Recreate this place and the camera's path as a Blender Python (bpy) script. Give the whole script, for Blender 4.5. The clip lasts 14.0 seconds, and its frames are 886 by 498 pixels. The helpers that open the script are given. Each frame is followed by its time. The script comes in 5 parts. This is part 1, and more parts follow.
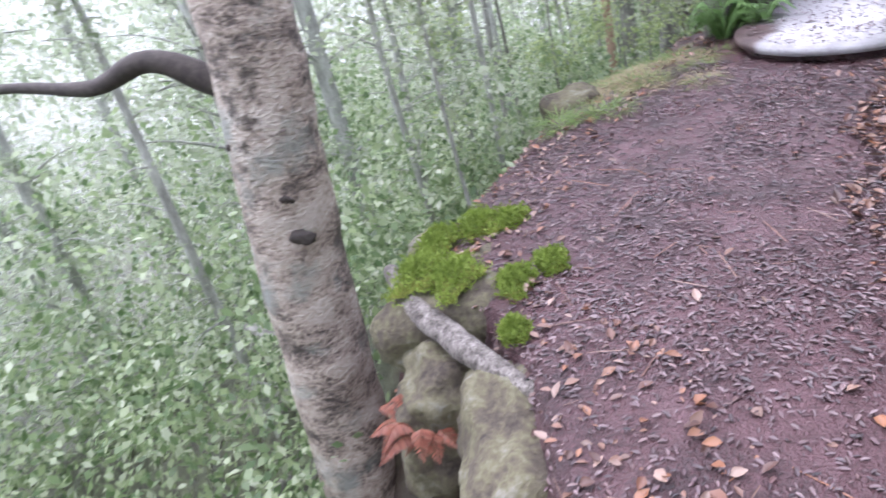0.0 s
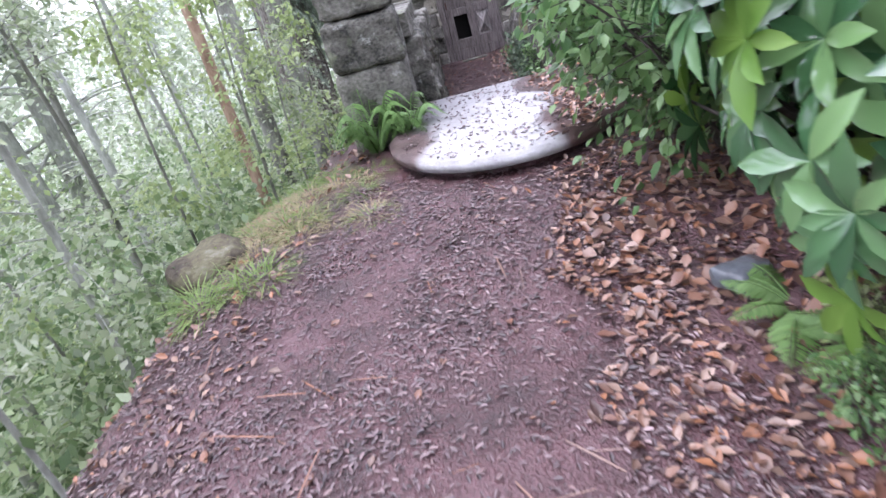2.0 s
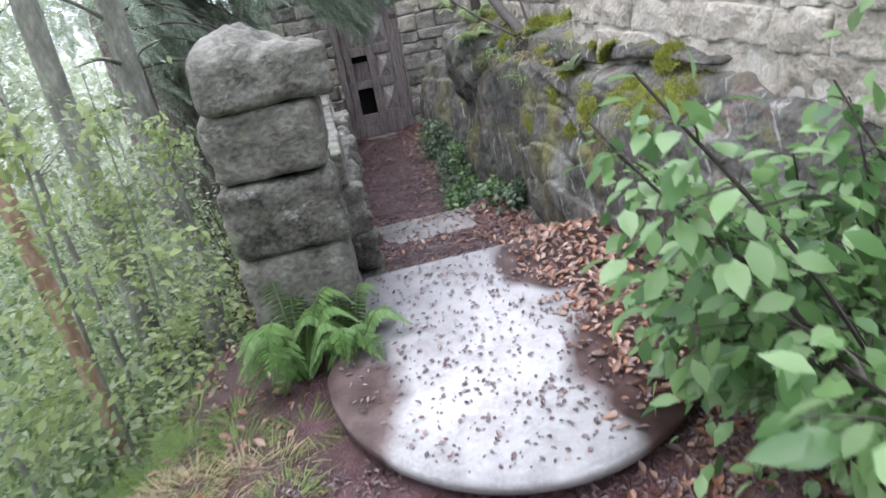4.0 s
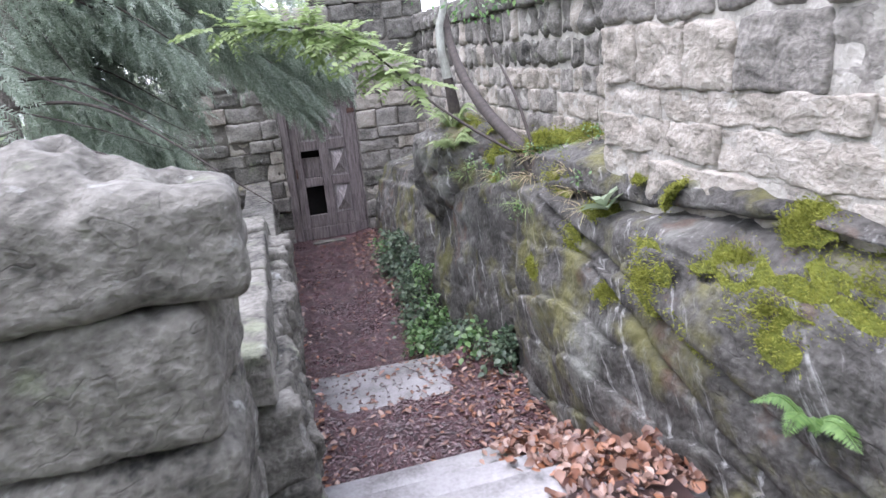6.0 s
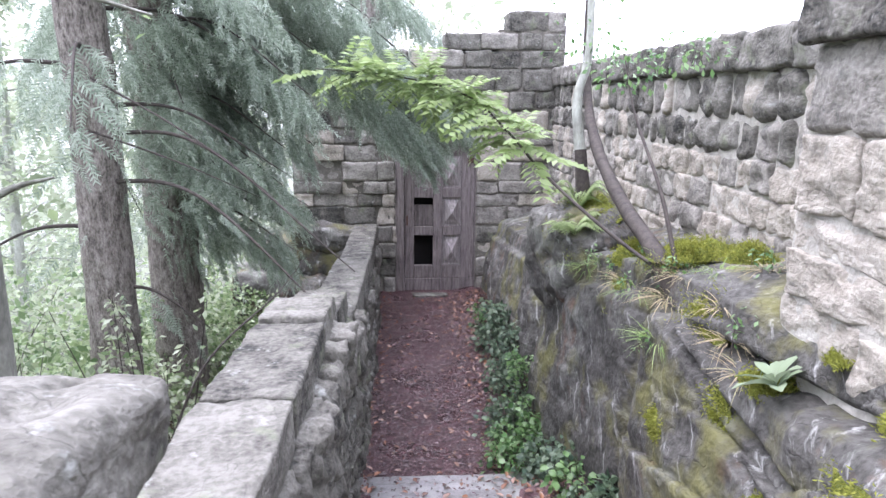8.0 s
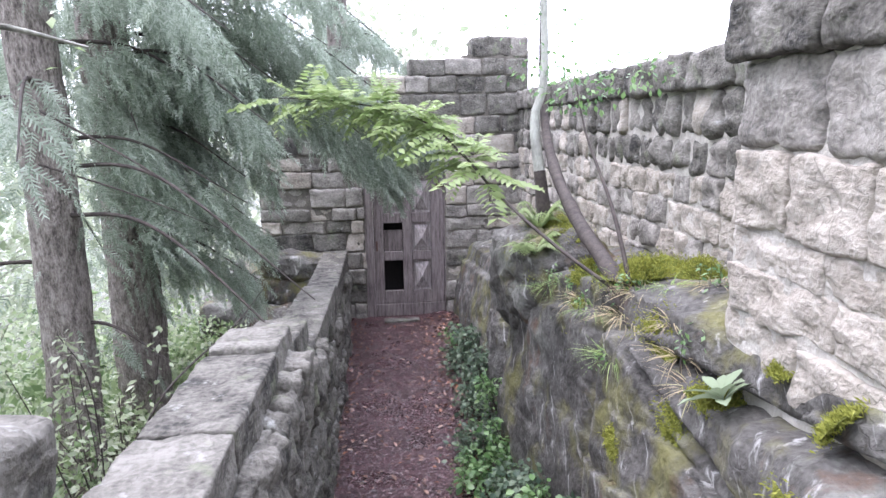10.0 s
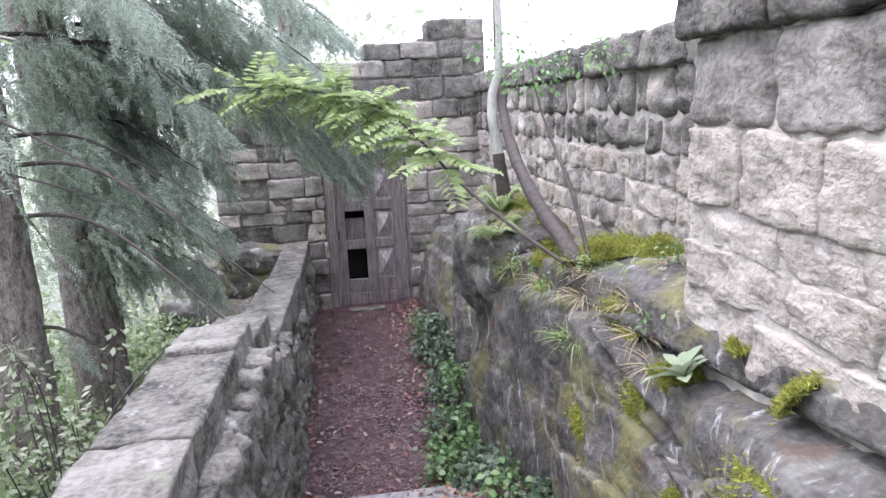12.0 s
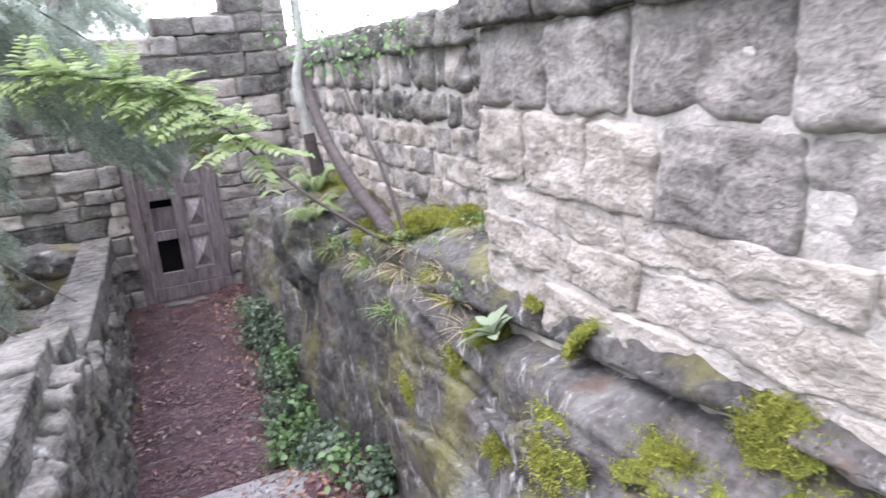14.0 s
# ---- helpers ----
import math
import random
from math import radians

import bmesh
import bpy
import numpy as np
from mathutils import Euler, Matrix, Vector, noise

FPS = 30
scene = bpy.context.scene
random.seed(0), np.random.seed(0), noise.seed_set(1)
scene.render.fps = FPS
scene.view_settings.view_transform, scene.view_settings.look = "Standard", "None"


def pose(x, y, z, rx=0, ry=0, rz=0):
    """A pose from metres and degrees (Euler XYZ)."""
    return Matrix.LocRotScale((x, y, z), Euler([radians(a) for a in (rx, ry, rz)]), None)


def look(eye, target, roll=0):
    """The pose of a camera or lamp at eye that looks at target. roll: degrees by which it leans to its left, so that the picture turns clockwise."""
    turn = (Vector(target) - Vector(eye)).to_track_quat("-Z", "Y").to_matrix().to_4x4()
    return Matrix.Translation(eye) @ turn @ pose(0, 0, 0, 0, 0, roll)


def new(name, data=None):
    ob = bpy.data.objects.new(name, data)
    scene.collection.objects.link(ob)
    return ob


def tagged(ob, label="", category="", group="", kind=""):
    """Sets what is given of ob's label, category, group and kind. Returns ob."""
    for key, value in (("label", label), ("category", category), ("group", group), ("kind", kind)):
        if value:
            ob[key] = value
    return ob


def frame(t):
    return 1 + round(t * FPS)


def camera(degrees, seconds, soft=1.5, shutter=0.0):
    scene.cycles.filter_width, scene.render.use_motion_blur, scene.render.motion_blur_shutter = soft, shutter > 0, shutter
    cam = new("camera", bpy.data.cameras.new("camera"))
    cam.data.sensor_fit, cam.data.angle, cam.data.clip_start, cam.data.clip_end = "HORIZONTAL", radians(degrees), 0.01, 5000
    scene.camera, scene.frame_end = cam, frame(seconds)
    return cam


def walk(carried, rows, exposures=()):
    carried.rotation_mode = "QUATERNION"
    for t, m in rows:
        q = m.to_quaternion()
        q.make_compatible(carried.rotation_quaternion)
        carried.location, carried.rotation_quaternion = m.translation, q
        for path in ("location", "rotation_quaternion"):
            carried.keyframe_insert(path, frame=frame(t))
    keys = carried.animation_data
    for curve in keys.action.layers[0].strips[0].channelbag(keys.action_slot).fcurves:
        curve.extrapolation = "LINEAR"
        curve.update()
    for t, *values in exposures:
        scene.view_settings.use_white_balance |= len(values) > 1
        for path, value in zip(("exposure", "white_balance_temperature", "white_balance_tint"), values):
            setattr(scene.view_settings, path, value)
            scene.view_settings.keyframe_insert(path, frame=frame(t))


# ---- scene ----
# camera and walk: +y runs along the walled path to the door, z = 0 is the woodland path
cam = camera(69.8, 14.0, soft=1.5, shutter=0.3)
PATH = [
    (0, (-0.128, -5.312, 1.286), (-1.161, -3.826, 0.435), -15.3),
    (0.5, (-0.217, -4.961, 1.275), (-0.949, -3.348, 0.345), -17.1),
    (1, (-0.253, -4.692, 1.276), (-0.645, -2.928, 0.419), -14.5),
    (1.5, (-0.218, -4.407, 1.254), (-0.366, -2.602, 0.406), -16.1),
    (2, (-0.257, -3.979, 1.235), (-0.41, -2.176, 0.383), -16.1),
    (2.5, (-0.359, -3.422, 1.249), (-0.569, -1.619, 0.409), -19.3),
    (3, (-0.368, -2.943, 1.463), (-0.362, -1.163, 0.552), -20.4),
    (3.5, (-0.366, -2.589, 1.601), (-0.307, -0.775, 0.76), -15.9),
    (4, (-0.477, -2.24, 1.639), (-0.231, -0.433, 0.821), -10.3),
    (4.2, (-0.507, -2.104, 1.673), (-0.209, -0.29, 0.886), -7.7),
    (6.3, (-0.299, -0.603, 1.629), (0.178, 1.249, 1.044), -5.4),
    (6.5, (-0.266, -0.49, 1.658), (0.167, 1.366, 1.053), -6.1),
    (7, (-0.264, -0.255, 1.762), (0.113, 1.624, 1.191), -6.8),
    (7.5, (-0.248, -0.114, 1.795), (0.125, 1.776, 1.256), -5.3),
    (8, (-0.098, 0.009, 1.784), (0.032, 1.95, 1.32), 0.5),
    (8.5, (0.011, -0.001, 1.812), (0.076, 1.943, 1.349), -1.0),
    (9, (0.001, -0.003, 1.792), (0.18, 1.947, 1.38), -2.1),
    (9.2, (0.005, -0.004, 1.783), (0.196, 1.948, 1.394), -1.1),
    (11.3, (0.057, 0.045, 1.778), (0.254, 1.995, 1.379), -0.8),
    (11.5, (0.057, 0.046, 1.785), (0.276, 1.991, 1.375), -1.7),
    (12, (0.062, 0.046, 1.785), (0.363, 1.973, 1.345), -2.6),
    (12.5, (0.054, 0.071, 1.771), (0.378, 1.981, 1.273), -3.3),
    (13, (0.071, 0.048, 1.779), (0.454, 1.937, 1.245), -4.5),
    (13.5, (0.085, 0.026, 1.785), (0.609, 1.874, 1.23), -4.1),
    (14, (0.081, -0.04, 1.85), (0.885, 1.703, 1.29), -4.2),
]
walk(cam, [(t, look(eye, target, roll)) for t, eye, target, roll in PATH],
     exposures=[(0, 1.64, 5800, 24), (2, 1.78, 5850, 23), (3, 1.64, 6080, 17), (4.2, 1.44, 6020, 14), (6.3, 1.8, 5920, 22), (9, 1.98, 5920, 22), (11.3, 1.84, 5980, 24), (14, 1.92, 5980, 24)])

# ---- world, sun, exposure ----
world = bpy.data.worlds.new("overcast_sky")
scene.world = world
world.use_nodes = True
wn = world.node_tree
sky = wn.nodes.new("ShaderNodeTexSky")
sky.sky_type, sky.sun_disc = "NISHITA", False
sky.sun_elevation, sky.sun_rotation = radians(68), radians(282)
sky.air_density, sky.dust_density, sky.ozone_density = 1.0, 4.0, 1.0
veil = wn.nodes.new("ShaderNodeMix")  # a thin bright overcast over the sky
veil.data_type = "RGBA"
veil.inputs["Factor"].default_value = 0.8
veil.inputs["B"].default_value = (9.0, 9.3, 9.8, 1)
wn.links.new(sky.outputs[0], veil.inputs["A"])
wn.links.new(veil.outputs["Result"], wn.nodes["Background"].inputs[0])
wn.nodes["Background"].inputs[1].default_value = 0.15
sun = new("sun", bpy.data.lights.new("sun", "SUN"))
sun.data.energy, sun.data.angle, sun.data.color = 1.0, radians(60), (1.0, 0.97, 0.93)
sun.matrix_world = look((0, 0, 20), (7, -1.5, 0))

# ---- materials ----
def material(name, colors, scale=8.0, rough=0.85, bump=0.4, fine=60.0, stops=None, spec=0.4, detail=6.0, vary=0.0, coat=0.0, speck=None, crack=0.0, grain=0.35, stretch=(1, 1, 1)):
    """A mottled surface: a colour ramp over two scales of noise, with relief. vary: change from piece to piece."""
    m = bpy.data.materials.new(name)
    m.use_nodes = True
    nt = m.node_tree
    n, l = nt.nodes, nt.links
    b = n["Principled BSDF"]
    tc = n.new("ShaderNodeTexCoord")
    mp = n.new("ShaderNodeMapping")
    mp.inputs["Scale"].default_value = stretch
    geo = n.new("ShaderNodeNewGeometry")
    l.new(geo.outputs["Position"], mp.inputs["Vector"])
    a = n.new("ShaderNodeTexNoise")
    a.inputs["Scale"].default_value, a.inputs["Detail"].default_value, a.inputs["Roughness"].default_value = scale, detail, 0.65
    f = n.new("ShaderNodeTexNoise")
    f.inputs["Scale"].default_value, f.inputs["Detail"].default_value = fine, 4.0
    for t in (a, f):
        l.new(mp.outputs[0], t.inputs["Vector"])
    mix = n.new("ShaderNodeMath")
    mix.operation = "MULTIPLY_ADD"
    l.new(f.outputs["Fac"], mix.inputs[0])
    mix.inputs[1].default_value = grain
    l.new(a.outputs["Fac"], mix.inputs[2])
    sub = n.new("ShaderNodeMath")
    sub.operation = "SUBTRACT"
    l.new(mix.outputs[0], sub.inputs[0])
    sub.inputs[1].default_value = grain / 2
    src = sub.outputs[0]
    if vary:
        oi = n.new("ShaderNodeObjectInfo")
        v = n.new("ShaderNodeMath")
        v.operation = "MULTIPLY_ADD"
        l.new(oi.outputs["Random"], v.inputs[0])
        v.inputs[1].default_value = vary
        l.new(src, v.inputs[2])
        w = n.new("ShaderNodeMath")
        w.operation = "SUBTRACT"
        l.new(v.outputs[0], w.inputs[0])
        w.inputs[1].default_value = vary / 2
        src = w.outputs[0]
    ramp = n.new("ShaderNodeValToRGB")
    e = ramp.color_ramp.elements
    stops = stops or [0.3 + 0.4 * i / max(1, len(colors) - 1) for i in range(len(colors))]
    while len(e) < len(colors):
        e.new(0.5)
    for i, (p, c) in enumerate(zip(stops, colors)):
        e[i].position, e[i].color = p, (*c, 1)
    l.new(src, ramp.inputs[0])
    out = ramp.outputs[0]
    if speck:  # lichen: (scale, from, to, colour, direction of streaks)
        sc, lo, hi, col, way = speck
        sm = n.new("ShaderNodeMapping")
        sm.inputs["Scale"].default_value = way
        l.new(geo.outputs["Position"], sm.inputs["Vector"])
        sn = n.new("ShaderNodeTexNoise")
        sn.inputs["Scale"].default_value, sn.inputs["Detail"].default_value, sn.inputs["Roughness"].default_value = sc, 5.0, 0.7
        l.new(sm.outputs[0], sn.inputs["Vector"])
        sr = n.new("ShaderNodeMapRange")
        sr.inputs["From Min"].default_value, sr.inputs["From Max"].default_value = lo, hi
        l.new(sn.outputs["Fac"], sr.inputs["Value"])
        cm = n.new("ShaderNodeMix")
        cm.data_type = "RGBA"
        l.new(sr.outputs[0], cm.inputs["Factor"])
        l.new(out, cm.inputs["A"])
        cm.inputs["B"].default_value = (*col, 1)
        out = cm.outputs["Result"]
    height = mix.outputs[0]
    if crack:  # thin dark cracks and pits, also in the relief
        cn = n.new("ShaderNodeTexNoise")
        cn.inputs["Scale"].default_value, cn.inputs["Detail"].default_value, cn.inputs["Distortion"].default_value = crack, 3.0, 0.3
        cn.inputs["Roughness"].default_value = 0.6
        l.new(geo.outputs["Position"], cn.inputs["Vector"])
        half = n.new("ShaderNodeMath")
        half.operation = "SUBTRACT"
        l.new(cn.outputs["Fac"], half.inputs[0])
        half.inputs[1].default_value = 0.5
        ab = n.new("ShaderNodeMath")
        ab.operation = "ABSOLUTE"
        l.new(half.outputs[0], ab.inputs[0])
        cr = n.new("ShaderNodeMapRange")
        cr.inputs["From Max"].default_value, cr.inputs["To Min"].default_value = 0.0045, 0.72
        l.new(ab.outputs[0], cr.inputs["Value"])
        dm = n.new("ShaderNodeMix")
        dm.data_type, dm.blend_type = "RGBA", "MULTIPLY"
        dm.inputs["Factor"].default_value = 1.0
        l.new(out, dm.inputs["A"])
        l.new(cr.outputs[0], dm.inputs["B"])
        out = dm.outputs["Result"]
        hm = n.new("ShaderNodeMath")
        hm.operation = "MULTIPLY_ADD"
        l.new(cr.outputs[0], hm.inputs[0])
        hm.inputs[1].default_value = 0.3
        l.new(height, hm.inputs[2])
        height = hm.outputs[0]
    l.new(out, b.inputs["Base Color"])
    b.inputs["Roughness"].default_value = rough
    b.inputs["Specular IOR Level"].default_value = spec
    b.inputs["Coat Weight"].default_value = coat
    if bump:
        bp = n.new("ShaderNodeBump")
        bp.inputs["Strength"].default_value, bp.inputs["Distance"].default_value = bump, 0.03
        l.new(height, bp.inputs["Height"])
        l.new(bp.outputs[0], b.inputs["Normal"])
    return m


def leafy(name, colors, rough=0.45, thru=0.35, spec=0.5):
    """Leaves: colour from leaf to leaf, with light passing through."""
    m = bpy.data.materials.new(name)
    m.use_nodes = True
    n, l = m.node_tree.nodes, m.node_tree.links
    b = n["Principled BSDF"]
    geo = n.new("ShaderNodeNewGeometry")
    ramp = n.new("ShaderNodeValToRGB")
    e = ramp.color_ramp.elements
    while len(e) < len(colors):
        e.new(0.5)
    for i, c in enumerate(colors):
        e[i].position, e[i].color = i / max(1, len(colors) - 1), (*c, 1)
    l.new(geo.outputs["Random Per Island"], ramp.inputs[0])
    l.new(ramp.outputs[0], b.inputs["Base Color"])
    b.inputs["Roughness"].default_value, b.inputs["Specular IOR Level"].default_value = rough, spec
    tr = n.new("ShaderNodeBsdfTranslucent")
    l.new(ramp.outputs[0], tr.inputs["Color"])
    mx = n.new("ShaderNodeMixShader")
    mx.inputs[0].default_value = thru
    l.new(b.outputs[0], mx.inputs[1])
    l.new(tr.outputs[0], mx.inputs[2])
    l.new(mx.outputs[0], n["Material Output"].inputs["Surface"])
    return m


SOIL_TONES = [(0.024, 0.01, 0.011), (0.07, 0.03, 0.033), (0.12, 0.06, 0.066)]
SOIL = material("reddish_soil", SOIL_TONES, 3, 0.42, 1.0, 90, spec=0.6, grain=0.5)
LEAFY_SOIL = material("soil_under_greenery", SOIL_TONES, 3, 0.42, 1.0, 90, spec=0.6, grain=0.5)


def damp(m, scale, wet, dry):
    """Wet and drier patches: the gloss changes from place to place."""
    n, l = m.node_tree.nodes, m.node_tree.links
    geo, big, cut = n.new("ShaderNodeNewGeometry"), n.new("ShaderNodeTexNoise"), n.new("ShaderNodeMapRange")
    big.inputs["Scale"].default_value, big.inputs["Detail"].default_value = scale, 5.0
    cut.inputs["From Min"].default_value, cut.inputs["From Max"].default_value = 0.42, 0.6
    cut.inputs["To Min"].default_value, cut.inputs["To Max"].default_value = wet, dry
    l.new(geo.outputs["Position"], big.inputs["Vector"])
    l.new(big.outputs["Fac"], cut.inputs["Value"])
    l.new(cut.outputs[0], n["Principled BSDF"].inputs["Roughness"])


damp(SOIL, 1.7, 0.26, 0.62)
damp(LEAFY_SOIL, 1.7, 0.26, 0.62)
SAND = material("sandstone", [(0.18, 0.16, 0.132), (0.285, 0.258, 0.217), (0.365, 0.335, 0.288), (0.45, 0.42, 0.37)], 5.5, 0.92, 0.8, 44, [0.27, 0.4, 0.55, 0.74], vary=0.14, detail=11, speck=(6, 0.6, 0.72, (0.2, 0.19, 0.17), (1, 1, 1.5)), crack=3.6, grain=0.45, stretch=(0.9, 0.9, 1.2))
GREYSAND = material("grey_sandstone", [(0.1, 0.094, 0.084), (0.18, 0.169, 0.15), (0.26, 0.245, 0.218), (0.35, 0.332, 0.3)], 5.5, 0.92, 0.65, 44, [0.28, 0.42, 0.56, 0.72], vary=0.14, detail=11, speck=(7, 0.59, 0.71, (0.13, 0.13, 0.12), (1, 1, 1.5)), crack=3.6, grain=0.42, stretch=(1, 1, 1.2))
DARKSTONE = material("weathered_sandstone", [(0.03, 0.03, 0.027), (0.095, 0.09, 0.078), (0.15, 0.143, 0.125), (0.225, 0.217, 0.193)], 5.5, 0.9, 0.75, 44, [0.3, 0.43, 0.57, 0.73], vary=0.16, detail=11, speck=(9, 0.61, 0.7, (0.3, 0.305, 0.285), (1, 1, 1.3)), crack=3.2, grain=0.4, stretch=(1, 1, 1.2))
ROCK = material("lichened_rock", [(0.022, 0.021, 0.018), (0.058, 0.055, 0.049), (0.105, 0.101, 0.092), (0.2, 0.195, 0.18)], 3.2, 0.8, 1.0, 34, [0.3, 0.45, 0.6, 0.75], detail=10, crack=2.4, grain=0.5)
# pale slab stone, lightened in place of part of the sky's reflection
WETSTONE = material("wet_stone_slab", [(0.24, 0.23, 0.235), (0.36, 0.35, 0.36), (0.45, 0.44, 0.455)], 4, 0.42, 0.25, 60, spec=0.42)
# step stone likewise: the wet glare of sky is put into its base colour
STEPSTONE = material("wet_step_stone", [(0.22, 0.21, 0.21), (0.4, 0.39, 0.39), (0.52, 0.51, 0.51)], 4, 0.08, 0.08, 60, spec=0.9)
WOOD = material("grey_weathered_wood", [(0.07, 0.058, 0.056), (0.17, 0.145, 0.14), (0.27, 0.235, 0.225)], 6, 0.8, 0.5, 40, stretch=(6, 6, 0.6))
BARK = material("spruce_bark", [(0.07, 0.06, 0.053), (0.22, 0.195, 0.175), (0.38, 0.345, 0.315)], 14, 0.95, 1.0, 60, stretch=(1.6, 1.6, 0.7), crack=7.0, grain=0.6)
def greened(m, colors, start=-1.3, full=-2.1, stray=1.2):
    """Growth or dirt over a surface, to the one side of a line along the path."""
    n, l = m.node_tree.nodes, m.node_tree.links
    geo = n.new("ShaderNodeNewGeometry")
    sep = n.new("ShaderNodeSeparateXYZ")
    l.new(geo.outputs["Position"], sep.inputs[0])
    ns = n.new("ShaderNodeTexNoise")
    ns.inputs["Scale"].default_value = 1.6
    l.new(geo.outputs["Position"], ns.inputs["Vector"])
    ad = n.new("ShaderNodeMath")
    ad.operation = "MULTIPLY_ADD"
    l.new(ns.outputs["Fac"], ad.inputs[0])
    ad.inputs[1].default_value = stray
    l.new(sep.outputs["X"], ad.inputs[2])
    mr = n.new("ShaderNodeMapRange")
    mr.inputs["From Min"].default_value, mr.inputs["From Max"].default_value = start, full
    l.new(ad.outputs[0], mr.inputs["Value"])
    gn = n.new("ShaderNodeTexNoise")
    gn.inputs["Scale"].default_value, gn.inputs["Detail"].default_value = 9, 8
    l.new(geo.outputs["Position"], gn.inputs["Vector"])
    ramp = n.new("ShaderNodeValToRGB")
    for e, c in zip(ramp.color_ramp.elements, colors):
        e.color = (*c, 1)
    ramp.color_ramp.elements[0].position, ramp.color_ramp.elements[1].position = 0.35, 0.65
    l.new(gn.outputs["Fac"], ramp.inputs[0])
    b = n["Principled BSDF"]
    old = b.inputs["Base Color"].links[0].from_socket
    mx = n.new("ShaderNodeMix")
    mx.data_type = "RGBA"
    l.new(mr.outputs[0], mx.inputs["Factor"])
    l.new(old, mx.inputs["A"])
    l.new(ramp.outputs[0], mx.inputs["B"])
    l.new(mx.outputs["Result"], b.inputs["Base Color"])


greened(LEAFY_SOIL, [(0.04, 0.037, 0.024), (0.13, 0.15, 0.08)])
greened(WETSTONE, [(0.06, 0.04, 0.038), (0.14, 0.1, 0.097)], -0.06, -0.17, 0.9)
greened(WETSTONE, [(0.05, 0.03, 0.028), (0.12, 0.075, 0.07)], 0.72, 0.8, 0.9)
def mossy(m, color, scale, lo, hi):
    """Thin moss in patches over a surface."""
    n, l = m.node_tree.nodes, m.node_tree.links
    b = n["Principled BSDF"]
    src = b.inputs["Base Color"].links[0].from_socket
    geo, big, cut, mx = n.new("ShaderNodeNewGeometry"), n.new("ShaderNodeTexNoise"), n.new("ShaderNodeMapRange"), n.new("ShaderNodeMix")
    big.inputs["Scale"].default_value, big.inputs["Detail"].default_value, big.inputs["Roughness"].default_value = scale, 8.0, 0.62
    cut.inputs["From Min"].default_value, cut.inputs["From Max"].default_value, cut.inputs["To Max"].default_value = lo, hi, 0.85
    mx.data_type = "RGBA"
    l.new(geo.outputs["Position"], big.inputs["Vector"])
    l.new(big.outputs["Fac"], cut.inputs["Value"])
    l.new(cut.outputs[0], mx.inputs["Factor"])
    l.new(src, mx.inputs["A"])
    mx.inputs["B"].default_value = (*color, 1)
    l.new(mx.outputs["Result"], b.inputs["Base Color"])


def streaked(m, color, tilt, long, across, lo, hi):
    """Lichen in broken streaks that run down the dip of the rock."""
    n, l = m.node_tree.nodes, m.node_tree.links
    b = n["Principled BSDF"]
    src = b.inputs["Base Color"].links[0].from_socket
    geo, turn, squash = n.new("ShaderNodeNewGeometry"), n.new("ShaderNodeMapping"), n.new("ShaderNodeMapping")
    turn.inputs["Rotation"].default_value = (radians(tilt), 0, 0)
    squash.inputs["Scale"].default_value = (across * 0.5, across, long)
    tex, cut, mx = n.new("ShaderNodeTexNoise"), n.new("ShaderNodeMapRange"), n.new("ShaderNodeMix")
    tex.inputs["Scale"].default_value, tex.inputs["Detail"].default_value, tex.inputs["Roughness"].default_value = 1.0, 7.0, 0.68
    cut.inputs["From Min"].default_value, cut.inputs["From Max"].default_value, cut.inputs["To Max"].default_value = lo, hi, 0.9
    mx.data_type = "RGBA"
    l.new(geo.outputs["Position"], turn.inputs["Vector"])
    l.new(turn.outputs[0], squash.inputs["Vector"])
    l.new(squash.outputs[0], tex.inputs["Vector"])
    l.new(tex.outputs["Fac"], cut.inputs["Value"])
    l.new(cut.outputs[0], mx.inputs["Factor"])
    l.new(src, mx.inputs["A"])
    mx.inputs["B"].default_value = (*color, 1)
    l.new(mx.outputs["Result"], b.inputs["Base Color"])


mossy(ROCK, (0.21, 0.218, 0.19), 1.7, 0.55, 0.68)
streaked(ROCK, (0.36, 0.36, 0.345), 30, 1.8, 20.0, 0.58, 0.68)
mossy(ROCK, (0.135, 0.13, 0.045), 2.3, 0.51, 0.64)
mossy(ROCK, (0.11, 0.068, 0.046), 3.1, 0.58, 0.68)
mossy(DARKSTONE, (0.2, 0.22, 0.15), 5.0, 0.58, 0.7)
EARTHMORTAR = material("dark_earthy_joints", [(0.09, 0.083, 0.07), (0.2, 0.185, 0.16)], 9, 0.95, 0.8, 60)
MORTAR = material("lime_mortar", [(0.3, 0.285, 0.25), (0.5, 0.48, 0.43)], 9, 0.95, 0.8, 60)
# the door's wood ramp about 1.6 times lighter, for its panels
PALEWOOD = material("paler_grey_wood", [(0.12, 0.105, 0.1), (0.27, 0.24, 0.235), (0.42, 0.385, 0.375)], 6, 0.8, 0.5, 40, stretch=(6, 6, 0.6))
# near-black colour that stands for the shade behind the door
UNLIT = material("unlit_interior_black", [(0.01, 0.01, 0.01), (0.02, 0.018, 0.018)], 5, 0.9, 0)

# ---- builders ----
def mesh_object(name, verts, faces, mat, parent=None, label="", smooth=True):
    me = bpy.data.meshes.new(name)
    me.from_pydata([tuple(v) for v in verts], [], [tuple(f) for f in faces])
    me.materials.append(mat)
    if smooth:
        me.polygons.foreach_set("use_smooth", [True] * len(me.polygons))
    me.update()
    ob = new(name, me)
    if parent:
        ob.parent = parent
    if label:
        ob["label"] = label
    return ob


